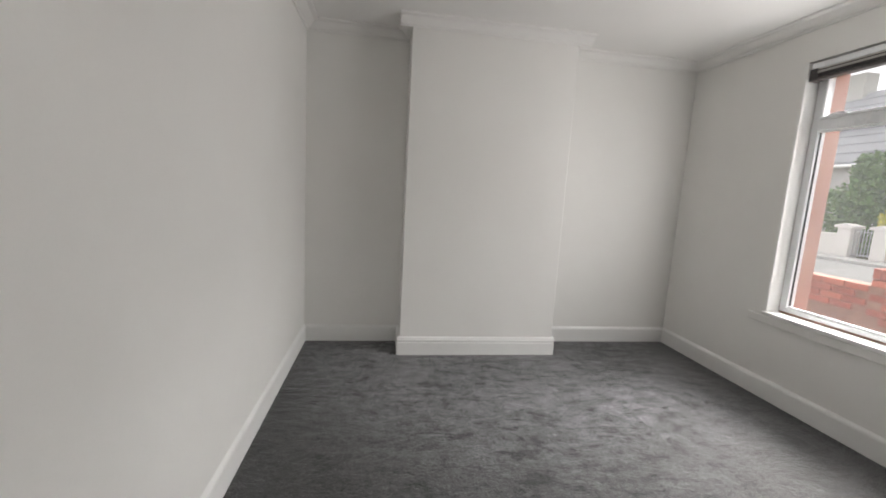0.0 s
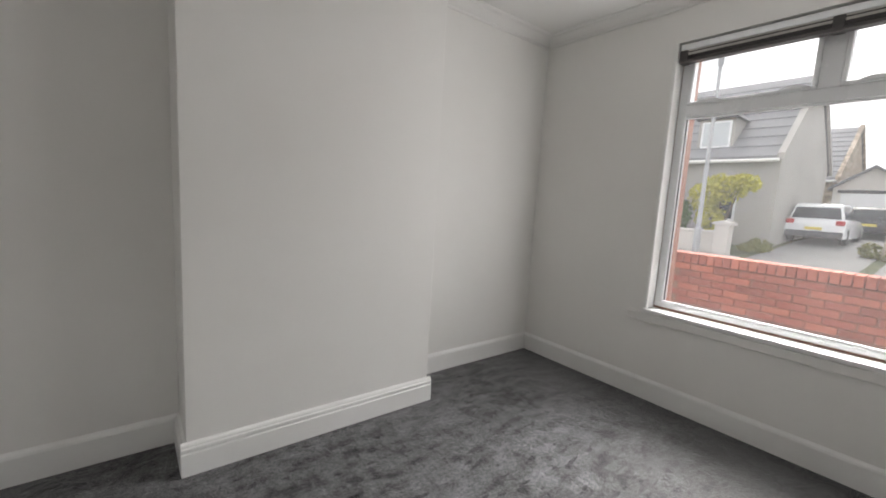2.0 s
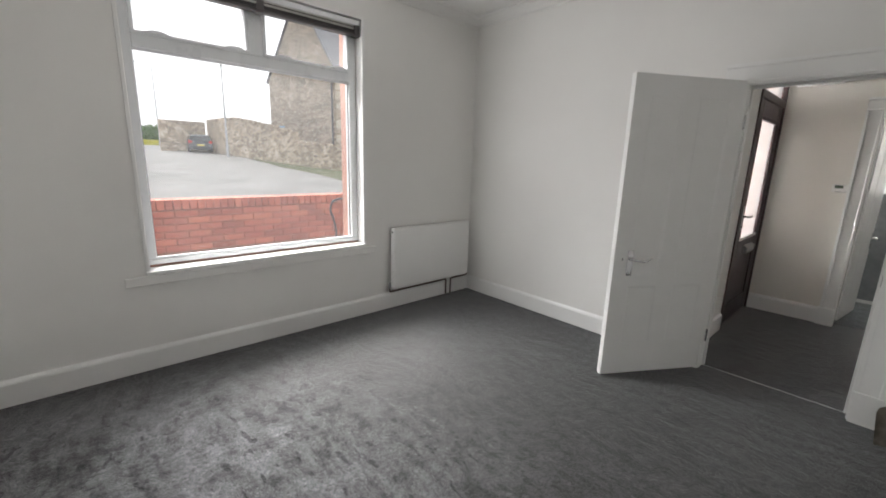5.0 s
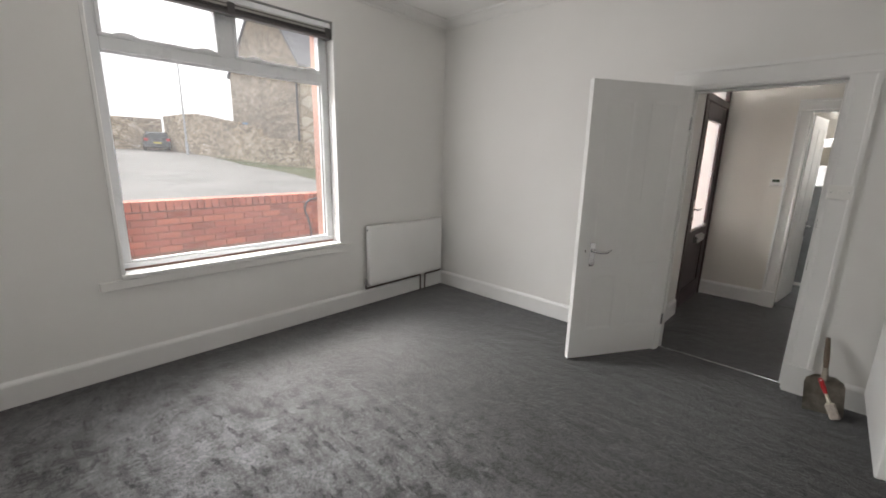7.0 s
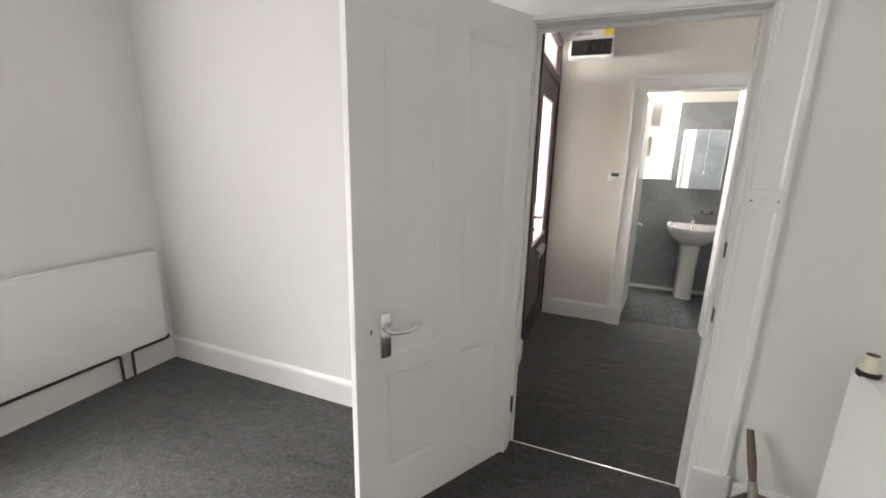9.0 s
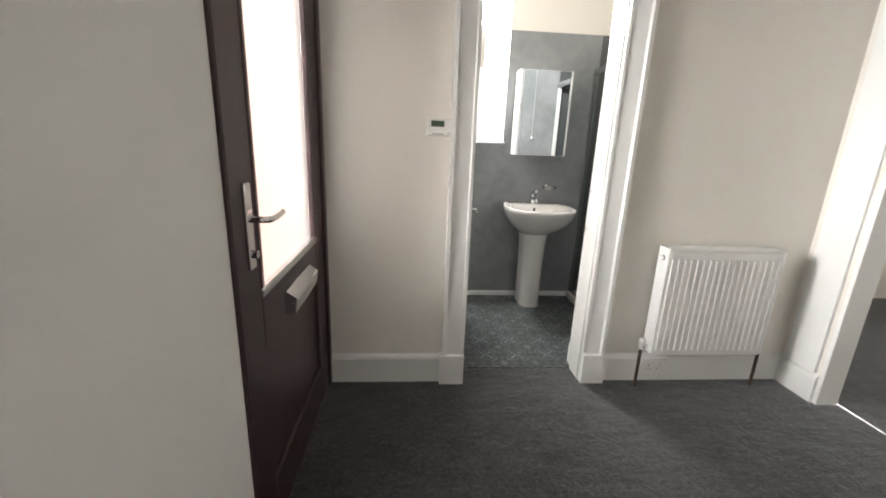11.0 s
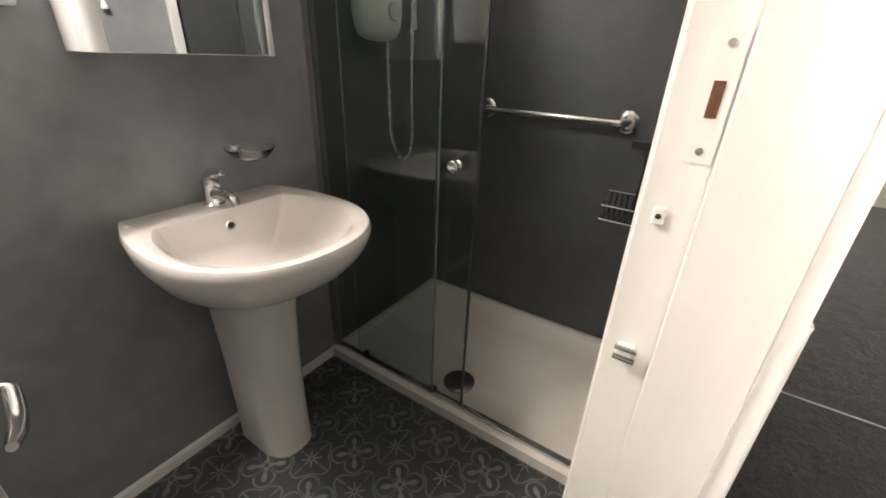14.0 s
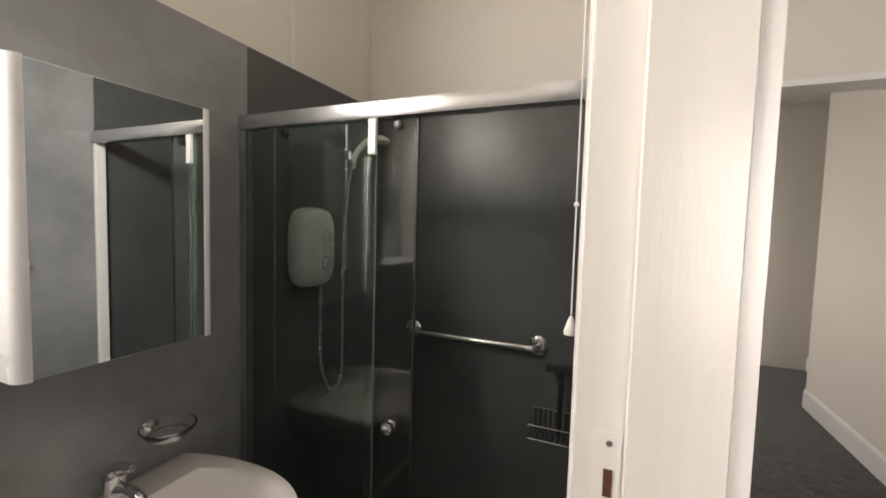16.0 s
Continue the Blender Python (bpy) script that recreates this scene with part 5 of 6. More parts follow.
# ---- shower ----
def shower_tray():
    s = thing("shower_tray", (BX0 + 0.008, BY1 + 0.006, 0.004), "white acrylic shower tray with dark round waste", "shower tray")
    W, D = 0.742, 1.052
    bm = bmesh.new()

    def ring(inset, z):
        c = 0.05 if inset else 0.012
        pts = []
        for cx, cy, a0 in ((W - inset - c, D - inset - c, 0), (inset + c, D - inset - c, 90), (inset + c, inset + c, 180), (W - inset - c, inset + c, 270)):
            for i in range(5):
                a = radians(a0 + 22.5 * i)
                pts.append(bm.verts.new((cx + c * math.cos(a), cy + c * math.sin(a), z)))
        return pts

    rings = [ring(0.0, 0.0), ring(0.0, 0.040), ring(0.006, 0.046), ring(0.040, 0.046), ring(0.052, 0.038), ring(0.075, 0.020), ring(0.16, 0.016)]
    for a, b in zip(rings, rings[1:]):
        for k in range(20):
            bm.faces.new((a[k], a[(k + 1) % 20], b[(k + 1) % 20], b[k]))
    bm.faces.new(rings[0][::-1])
    bm.faces.new(rings[-1])
    part("tray", bm, acrylic, s, "", True)
    part("waste_cover", moved(lathe_bm([(0.060, 0), (0.060, 0.006), (0.052, 0.010), (0.010, 0.011)], 28), 0.578, 0.535, 0.0175), dark_chrome, s, "dark chrome waste cover", True)


shower_tray()


dull_channel = surface("dull_grey_aluminium", (0.20, 0.205, 0.205), (0.27, 0.275, 0.275), 5.0, 0.45, 120, 0.05, 0.0005, metal=0.4)
glass_edge = surface("ground_glass_edge", (0.10, 0.145, 0.13), (0.15, 0.20, 0.18), 8.0, 0.22, 120, 0.02, 0.0004)


def shower_screen():
    x = -0.745
    s = thing("shower_screen", (x, BY1 + 0.006, 0.05), "sliding glass shower door in an aluminium frame", "shower screen")
    L = 1.052
    z1 = 1.735
    o = lambda n, a, b, m, bev=0.003, lab="", sm=False: part(n, box_bm(a, b, bev, 2), m, s, lab, sm)
    o("head_rail", (-0.022, 0, z1 - 0.050), (0.024, L, z1 - 0.004), satin_metal, 0.008, "brushed aluminium head rail", True)
    o("wall_channel", (-0.016, 0, 0.0), (0.016, 0.026, z1 - 0.05), dull_channel)
    o("wall_channel", (-0.016, L - 0.022, 0.0), (0.016, L, z1 - 0.05), gloss_white)
    o("bottom_rail", (-0.012, 0.026, 0.0), (0.012, L - 0.022, 0.012), satin_metal, 0.002)
    o("fixed_pane", (0.006, 0.026, 0.012), (0.012, 0.500, z1 - 0.05), shower_glass, 0).visible_shadow = False
    o("fixed_pane_edge", (0.0055, 0.5005, 0.012), (0.0125, 0.503, z1 - 0.05), glass_edge, 0.001, "green glass edge")
    sl = o("sliding_pane", (-0.010, 0.130, 0.016), (-0.004, 0.616, z1 - 0.05), shower_glass, 0, "sliding glass pane")
    sl.visible_shadow = False
    o("door_seal", (-0.011, 0.613, 0.016), (-0.003, 0.620, z1 - 0.05), black_plastic, 0.001, "black edge seal")
    kb = lathe_bm([(0.014, 0.0), (0.014, 0.010), (0.009, 0.013), (0.009, 0.022), (0.016, 0.025), (0.016, 0.036), (0.012, 0.038)], 18, "x")
    part("knob", moved(kb, -0.004, 0.560, 0.855), chrome, s, "chrome pull knob", True)
    for y, z in ((0.500, 0.020), (0.17, 0.020), (0.56, z1 - 0.066), (0.17, z1 - 0.066)):
        part("roller", moved(lathe_bm([(0.014, -0.012), (0.014, 0.004), (0.008, 0.006)], 14, "x"), 0.0, y, z), black_plastic, s)
    o("rail_bumper", (0.013, 0.482, z1 - 0.145), (0.024, 0.506, z1 - 0.05), gloss_white, 0.003)


shower_screen()


dial_grey = surface("pale_grey_plastic", (0.55, 0.56, 0.56), (0.6, 0.61, 0.61), 8.0, 0.35, 200, 0.02, 0.0004)


def electric_shower():
    y = BY1 + 0.006
    u = thing("electric_shower", (-1.035, y, 1.205), "white electric shower unit with dials and hose", "shower")
    bm = bmesh.new()
    W, Hh = 0.100, 0.305
    rows = []
    for dep, ins in ((0.0, 0.006), (0.030, 0.0), (0.060, 0.006), (0.076, 0.022), (0.082, 0.050)):
        pts = []
        for i in range(28):
            a = 2 * math.pi * i / 28
            c, sn = math.cos(a), math.sin(a)
            pts.append(bm.verts.new(((W - ins) * math.copysign(abs(c) ** 0.55, c), dep, Hh / 2 + (Hh / 2 - ins) * math.copysign(abs(sn) ** 0.55, sn))))
        rows.append(pts)
    for a, b in zip(rows, rows[1:]):
        for k in range(28):
            bm.faces.new((a[k], a[(k + 1) % 28], b[(k + 1) % 28], b[k]))
    bm.faces.new(rows[0][::-1])
    bm.faces.new(rows[-1])
    part("case", bm, plastic_white, u, "", True)
    part("display_panel", box_bm((-0.055, 0.080, 0.060), (0.015, 0.0845, 0.230), 0.003), plastic_white, u)
    for z, r in ((0.195, 0.020), (0.145, 0.012), (0.092, 0.024)):
        part("dial_ring", moved(lathe_bm([(r * 1.22, 0.0), (r * 1.22, 0.004), (r * 0.9, 0.005)], 20, "y"), -0.022, 0.083, z), plastic_grey, u, "grey ring round a dial", True)
        part("dial", moved(lathe_bm([(r, 0.0), (r * 0.92, 0.014), (r * 0.5, 0.017)], 20, "y"), -0.022, 0.083, z), dial_grey, u, "pale grey control dial", True)
    hose = curve_pts([(-0.035, 0.045, 0.0), (-0.030, 0.05, -0.16), (-0.020, 0.07, -0.33), (-0.065, 0.085, -0.42), (-0.125, 0.080, -0.37), (-0.140, 0.07, -0.18), (-0.150, 0.065, 0.10), (-0.165, 0.070, 0.36), (-0.172, 0.09, 0.50)], 8)
    part("hose", tube_bm(hose, 0.0075, 8), satin_metal, u, "chrome shower hose", True)
    rl = thing("shower_riser_rail", (-1.225, y, 1.26), "chrome riser rail with hand shower", "riser rail")
    part("rail", tube_bm([(0, 0.045, 0), (0, 0.045, 0.60)], 0.009, 12), satin_metal, rl, "", True)
    for z in (0.01, 0.585):
        part("rail_bracket", box_bm((-0.012, 0, z - 0.016), (0.012, 0.052, z + 0.016), 0.004), chrome, rl)
    part("slider", box_bm((-0.016, 0.032, 0.455), (0.016, 0.075, 0.495), 0.005), chrome, rl)
    hs = curve_pts([(0.012, 0.085, 0.42), (0.008, 0.10, 0.48), (-0.03, 0.125, 0.535), (-0.075, 0.15, 0.555)], 5)
    part("hand_shower", tube_bm(hs, [0.011] * 5 + [0.012] * 5 + [0.013] * (len(hs) - 10), 12), plastic_white, rl, "white hand shower", True)
    part("shower_head", moved(lathe_bm([(0.014, 0.02), (0.040, 0.004), (0.042, -0.006), (0.036, -0.010)], 20), -0.085, 0.155, 0.55), plastic_white, rl, "white shower head", True)


electric_shower()

gb = thing("grab_bar", (BX0 + 0.006, -2.374, 0.975), "chrome grab bar on the shower wall", "grab bar")
part("bar", tube_bm(curve_pts([(0.004, 0, 0), (0.045, 0.0, 0), (0.060, -0.02, 0), (0.060, -0.09, 0), (0.060, -0.30, 0), (0.060, -0.48, 0), (0.060, -0.55, 0), (0.045, -0.572, 0), (0.004, -0.572, 0)], 4), 0.013, 14), chrome, gb, "", True)
for y in (0, -0.572):
    part("flange", moved(lathe_bm([(0.040, 0), (0.040, 0.004), (0.034, 0.009), (0.016, 0.010)], 24, "x"), 0, y, 0), chrome, gb, "round chrome flange", True)

wb = thing("shower_basket", (BX0 + 0.006, -2.385, 0.630), "black and chrome wire basket on the shower wall", "basket")
for z in (0.0, 0.055):
    part("rim", tube_bm([(0.004, 0, z), (0.10, 0, z), (0.10, 0.185, z), (0.004, 0.185, z)], 0.0032, 6), satin_metal, wb)
part("rim_back", tube_bm([(0.008, 0.0, 0.09), (0.008, 0.185, 0.09)], 0.0032, 6), satin_metal, wb)
for i in range(9):
    y = 0.012 + i * 0.02
    part("wire", tube_bm([(0.006, y, 0.09), (0.006, y, 0.0), (0.10, y, 0.0), (0.10, y, 0.055)], 0.0018, 5), dark_chrome, wb)
sq = thing("squeegee", (BX0 + 0.055, -2.275, 0.637), "black plastic squeegee standing in the wire basket", "squeegee")
part("handle", tube_bm(curve_pts([(0, 0, 0.0), (0.004, 0.0, 0.10), (0.004, 0.004, 0.18), (0.0, 0.0, 0.26)], 5), 0.010, 10), black_plastic, sq, "", True)
part("blade", box_bm((-0.008, -0.06, 0.255), (0.008, 0.06, 0.285), 0.004), black_plastic, sq)
pc = thing("pull_cord", (-0.518, -2.172, 1.275), "white bathroom pull cord with a conical toggle", "pull cord")
part("cord", tube_bm([(0, 0, 0.035), (0, 0, H - 1.275)], 0.0014, 6), plastic_white, pc)
part("toggle", lathe_bm([(0.011, 0), (0.012, 0.004), (0.008, 0.018), (0.004, 0.029), (0.002, 0.033)], 16), plastic_white, pc, "white conical toggle", True)
part("knot", moved(lathe_bm([(0.002, 0), (0.005, 0.004), (0.002, 0.009)], 8), 0, 0, 0.22), plastic_white, pc)

# the hall and bathroom lie slightly off the front room's grid
for ob in set(scene.objects) - before_hall:
    if ob.parent is None:
        ob.location += Vector((0.018, -0.009, 0))

# ---- outside: ground, road, walls ----
PROFILE = ((-400, -0.35), (6.2, -0.35), (7.0, -0.28), (15.6, -0.12), (20, 0.15), (23, 0.38), (29, 0.62), (41, 1.45), (52, 1.9), (80, 2.6), (160, 3.0), (400, 3.0))


def ground_z(x):
    return float(np.interp(x, [p[0] for p in PROFILE], [p[1] for p in PROFILE]))


def sheet(x0, x1, y0, y1, lift, thick=0.0):
    bm = bmesh.new()
    xs = sorted({x0, x1, *(p[0] for p in PROFILE if x0 < p[0] < x1)})
    cols = [[bm.verts.new((x, y, ground_z(x) + lift)) for y in (y0, y1)] for x in xs]
    for a, b in zip(cols, cols[1:]):
        bm.faces.new((a[0], b[0], b[1], a[1]))
    if thick:
        bmesh.ops.solidify(bm, geom=bm.faces[:], thickness=thick)
    return bm


single("ground", sheet(-400, 400, -400, 400, 0.0), earth, "rough grass and earth", "ground", "structure")
single("road", sheet(7.3, 15.4, -200, 200, 0.012), asphalt, "pale worn asphalt street", "road", "structure")
single("road_side", sheet(15.4, 75, -7.6, 3.0, 0.016), asphalt, "pale worn asphalt side road rising away", "road", "structure")
single("road_drive", sheet(15.4, 31.5, 3.3, 6.0, 0.014), asphalt, "worn asphalt driveway beside the house", "road", "structure")
single("pavement", box_bm((5.45, -60, -0.4), (7.3, 60, -0.16), 0.01), paving, "pale concrete pavement with kerb", "pavement", "structure")
single("pavement_far", box_bm((15.4, 6.1, -0.4), (16.4, 60, 0.0), 0.01), paving, "pale concrete pavement with kerb", "pavement", "structure")
single("path_front", box_bm((3.63, -3.0, -0.5), (5.1, 5.0, -0.3), 0.01), paving, "concrete path between house and brick wall", "path", "structure")

BWX, BTOP, BLOW = 5.2, 0.945, 0.775
gw = thing("garden_wall", (BWX, 0, -0.35), "low red brick garden wall with brick-on-edge coping", "wall")
core = bmesh.new()
add_box(core, (0.012, -9.0, -0.1), (0.20, 3.610, BTOP - 0.012 + 0.35 - 0.10))
add_box(core, (0.012, 3.610, -0.1), (0.20, 7.5, BLOW - 0.012 + 0.35))
part("mortar_core", core, mortar_mat, gw, "pale mortar")


def bent_rail():
    h = thing("bent_pipe_rail", (3.70, 1.40, -0.30), "dark grey bent metal pipe rail outside the window", "rail")
    part("rail", tube_bm(curve_pts([(0.05, -0.01, 0.0), (0.045, -0.01, 0.6), (0.03, -0.01, 0.98), (0.0, 0.03, 1.15), (-0.02, 0.07, 1.24), (-0.03, 0.055, 1.315), (-0.05, 0.01, 1.345), (-0.06, -0.14, 1.36)], 6), 0.011, 10), car_grey, h, "", True)


bent_rail()


# ---- outside: vehicles ----
def car(name, label, mat, at, turn, L=4.4, W=1.8, Hh=1.5, estate=False):
    """A car whose rear faces -x, its base on z = 0."""
    c = thing(name, at, label, "car", "parked vehicles")
    c.matrix_world = pose(*at, 0, 0, turn)
    hw = W / 2

    def hull(profile, w0, w1, z_top):
        bm = bmesh.new()
        left = [bm.verts.new((x, -(w0 + (w1 - w0) * min(1, max(0, (z - 0.75) / (z_top - 0.75)))), z)) for x, z in profile]
        right = [bm.verts.new((v.co.x, -v.co.y, v.co.z)) for v in left]
        k = len(profile)
        for i in range(k):
            bm.faces.new((left[i], left[(i + 1) % k], right[(i + 1) % k], right[i]))
        bm.faces.new(left[::-1])
        bm.faces.new(right)
        bmesh.ops.bevel(bm, geom=bm.edges[:], offset=0.05, segments=2, affect="EDGES", profile=0.6)
        return bm

    body = [(0.04, 0.24), (0.0, 0.45), (0.02, 0.78), (0.10, 0.98), (L * 0.72, 0.96), (L * 0.96, 0.80), (L, 0.60), (L - 0.05, 0.24)]
    part("body", hull(body, hw, hw - 0.03, 1.0), mat, c, "", True)
    cabin = [(0.10, 0.95), (0.30 if not estate else 0.16, Hh - 0.10), (0.55, Hh - 0.01), (L * 0.42, Hh), (L * 0.50, Hh - 0.06), (L * 0.70, 0.95)]
    part("roof", hull(cabin, hw - 0.06, hw - 0.24, Hh), mat, c, "", True)
    rear = bmesh.new()
    zr0, zr1 = 1.02, Hh - 0.16
    xa, xb = 0.135, (0.30 if not estate else 0.16) + 0.0
    add_prism(rear, [(-hw + 0.18, zr0), (hw - 0.18, zr0), (hw - 0.30, zr1), (-hw + 0.30, zr1)], (0.105, 0, 0), (0, 1, 0), ((xb - xa + 0.06) / 1.0, 0, 1), (-0.01, 0, 0))
    bm = bmesh.new()
    slope = (0.30 - 0.10 if not estate else 0.06) / (Hh - 0.10 - 0.95)
    pts = [(-hw + 0.17, 1.0), (hw - 0.17, 1.0), (hw - 0.27, Hh - 0.18), (-hw + 0.27, Hh - 0.18)]
    vs = [bm.verts.new((0.10 + slope * (z - 0.95) - 0.012, y, z)) for y, z in pts]
    ws = [bm.verts.new(v.co + Vector((0.02, 0, 0))) for v in vs]
    for i in range(4):
        bm.faces.new((vs[i], vs[(i + 1) % 4], ws[(i + 1) % 4], ws[i]))
    bm.faces.new(vs[::-1])
    bm.faces.new(ws)
    rear.free()
    part("rear_window", bm, car_glass, c, "dark rear window")
    for s in (-1, 1):
        sw = bmesh.new()
        pz = [(0.42, 1.02), (L * 0.62, 1.02), (L * 0.49, Hh - 0.12), (0.52, Hh - 0.12)]
        yy = lambda z: s * (hw - 0.055 - 0.18 * (z - 0.95) / (Hh - 0.95) + 0.006)
        a = [sw.verts.new((x, yy(z), z)) for x, z in pz]
        b = [sw.verts.new((x, yy(z) - s * 0.03, z)) for x, z in pz]
        for i in range(4):
            sw.faces.new((a[i], a[(i + 1) % 4], b[(i + 1) % 4], b[i]))
        sw.faces.new(a)
        sw.faces.new(b[::-1])
        part("side_window", sw, car_glass, c, "dark side windows")
        part("tail_lamp", box_bm((-0.012, s * (hw - 0.30), 0.76), (0.10, s * (hw - 0.04), 0.95), 0.02), lamp_red, c, "red tail lamp")
        for x in (0.78, L - 0.85):
            wh = part("wheel", moved(lathe_bm([(0.20, -0.10), (0.315, -0.09), (0.325, 0.0), (0.315, 0.09), (0.20, 0.10)], 22, "y"), x, s * (hw - 0.10), 0.325), tyre_rubber, c, "black tyre", True)
            part("rim", moved(lathe_bm([(0.19, -0.095), (0.19, 0.095), (0.06, 0.104)], 16, "y"), x, s * (hw - 0.10), 0.325), galvanised, wh, "alloy rim", True)
    part("bumper", box_bm((-0.035, -hw + 0.05, 0.25), (0.12, hw - 0.05, 0.50), 0.03, 2), car_grey if mat is car_white else mat, c, "dark lower bumper")
    part("number_plate", box_bm((-0.045, -0.26, 0.55), (0.02, 0.26, 0.66), 0.004), plate_yellow, c)
    return c


car("parked_car", "white car parked beside the grey house", car_white, (21.9, 5.35, ground_z(23.5) + 0.01), 0, 4.4, 1.86, 1.62)
car("parked_car", "white estate car parked along the side road", car_white, (28.7, 1.80, ground_z(30) + 0.01), 0, 4.4, 1.74, 1.46, True)
car("parked_car", "dark car parked by the stone wall", car_black, (40.3, -5.15, ground_z(41.5) + 0.02), -8, 4.5, 1.85, 1.5, True)
car("parked_car", "dark car parked in the driveway", car_black, (27.2, 4.4, ground_z(29) + 0.01), 0, 4.2, 1.75, 1.45)

lorry = thing("box_lorry", (51.5, -0.95, ground_z(53)), "blue box lorry parked up the side road", "lorry", "parked vehicles")
part("box_body", box_bm((0, -1.25, 0.75), (6.5, 1.25, 2.75), 0.04), lorry_blue, lorry, "dark blue cargo box")
part("rear_door", box_bm((-0.03, -0.70, 0.85), (0.0, 0.70, 2.60), 0.01), lorry_blue, lorry)
part("side_board", box_bm((-0.02, 0.80, 0.8), (0.0, 1.2, 2.7), 0.0), car_grey, lorry)
part("sign_board", box_bm((-0.05, -0.35, 1.9), (-0.032, 0.35, 2.2), 0.0), car_white, lorry, "plain white panel")
part("cab", box_bm((6.6, -1.15, 0.6), (8.2, 1.15, 2.5), 0.15, 2), lorry_blue, lorry)
part("chassis", box_bm((0.1, -1.0, 0.45), (8.0, 1.0, 0.75), 0.02), car_grey, lorry)
for x in (1.2, 7.2):
    for s in (-1, 1):
        part("wheel", moved(lathe_bm([(0.2, -0.14), (0.42, -0.12), (0.42, 0.12), (0.2, 0.14)], 18, "y"), x, s * 1.0, 0.42), tyre_rubber, lorry, "black tyre", True)


# ---- outside: buildings ----
def house(name, label, x0, x1, y0, y1, base, eave, ridge, wall_mat, openings=(), dormer=None, chimney=None):
    """A house with its ridge along y, its front on x = x0."""
    h = thing(name, (x0, y0, base), label, "house")
    W, L, E, R = x1 - x0, y1 - y0, eave - base, ridge - base
    bm = prism_bm([(0, -0.3), (0, E), (W / 2, R), (W, E), (W, -0.3)], (0, 0, 0), (1, 0, 0), (0, 0, 1), (0, L, 0))
    part("wall", bm, wall_mat, h)
    for s, xa, xb in ((0, -0.30, W / 2), (1, W + 0.30, W / 2)):
        sl = (R - E) / (W / 2)
        za = E - 0.30 * sl
        roof = prism_bm([(xa, za + 0.02), (xb, R + 0.02), (xb, R + 0.16), (xa, za + 0.16)], (0, -0.05, 0), (1, 0, 0), (0, 0, 1), (0, L + 0.1, 0))
        rf = part("roof", roof, slate_roof, h, "grey slate roof")
        n = int(math.hypot(W / 2, R - E) / 0.55)
        for k in range(1, n):
            t = k / n
            xx, zz = xa + (xb - xa) * t, za + (R - za) * t
            part("slate_course", box_bm((xx - 0.03, -0.05, zz + 0.12), (xx + 0.03, L + 0.05, zz + 0.185)), slate_roof, rf)
    part("gutter", tube_bm([(-0.32, 0, E - 0.28), (-0.32, L, E - 0.28)], 0.07, 8), plastic_white, h)
    part("skew", prism_bm([(-0.32, E - 0.25), (W / 2, R + 0.12), (W / 2, R + 0.30), (-0.32, E - 0.02)], (0, -0.15, 0), (1, 0, 0), (0, 0, 1), (0, 0.22, 0)), wall_mat, h, "raised stone gable skew")
    part("skew", prism_bm([(W + 0.32, E - 0.25), (W / 2, R + 0.12), (W / 2, R + 0.30), (W + 0.32, E - 0.02)], (0, -0.15, 0), (1, 0, 0), (0, 0, 1), (0, 0.22, 0)), wall_mat, h, "raised stone gable skew")
    for (ya, yb, za, zb) in openings:
        wn2 = part("window", box_bm((-0.03, ya - y0 - 0.08, za - base - 0.08), (0.06, yb - y0 + 0.08, zb - base + 0.08), 0.02), pvc_white, h, "white framed window")
        part("window_pane", box_bm((-0.045, ya - y0, za - base), (-0.03, yb - y0, zb - base)), car_glass, wn2)
        part("sill", box_bm((-0.10, ya - y0 - 0.15, za - base - 0.18), (0.02, yb - y0 + 0.15, za - base - 0.08), 0.01), render_pale, wn2)
    if dormer:
        ya, yb, za, zb = dormer
        part("dormer", prism_bm([(0.25, za - base), (0.25, zb - base), (W * 0.46, zb - base + 0.1), (W * 0.46, za - base)], (0, ya - y0, 0), (1, 0, 0), (0, 0, 1), (0, yb - ya, 0)), wall_mat, h, "box dormer")
        part("dormer_roof", prism_bm([(-0.15, 0), ((yb - ya) / 2, 0.75), (yb - ya + 0.15, 0)], (0.1, ya - y0, zb - base), (0, 1, 0), (0, 0, 1), (W * 0.40, 0, 0)), slate_roof, h, "slate dormer roof")
        dw = part("dormer_window", box_bm((0.20, ya - y0 + 0.12, za - base + 0.2), (0.26, yb - y0 - 0.12, zb - base - 0.1), 0.01), pvc_white, h, "white dormer window")
        part("window_pane", box_bm((0.185, ya - y0 + 0.2, za - base + 0.28), (0.20, yb - y0 - 0.2, zb - base - 0.18)), window_pane_pale, dw)
    if chimney:
        part("chimney", box_bm((W / 2 - 0.4, chimney - y0, R - 0.4), (W / 2 + 0.4, chimney - y0 + 0.9, R + 1.1), 0.03), wall_mat, h)
    part("downpipe", tube_bm([(-0.08, L * 0.5, E - 0.3), (-0.08, L * 0.5, 0)], 0.05, 8), car_grey, h)
    return h


# pale base colour stands for the sky mirrored in the dormer pane
window_pane_pale = surface("painted_sky_reflection", (0.45, 0.48, 0.50), (0.55, 0.58, 0.60), 3, 0.1, 50, 0.0)
house("stone_house", "grey rendered house with slate roof and dormer windows", 20.0, 28.0, 6.25, 19.5, 0.1, 3.80, 7.4, render_grey, [(7.6, 8.5, 1.2, 2.7), (10.5, 11.4, 1.2, 2.7), (13.2, 14.6, 1.2, 2.7), (16.2, 17.2, 1.2, 2.7)], (8.0, 9.35, 3.95, 5.35), 18.2)
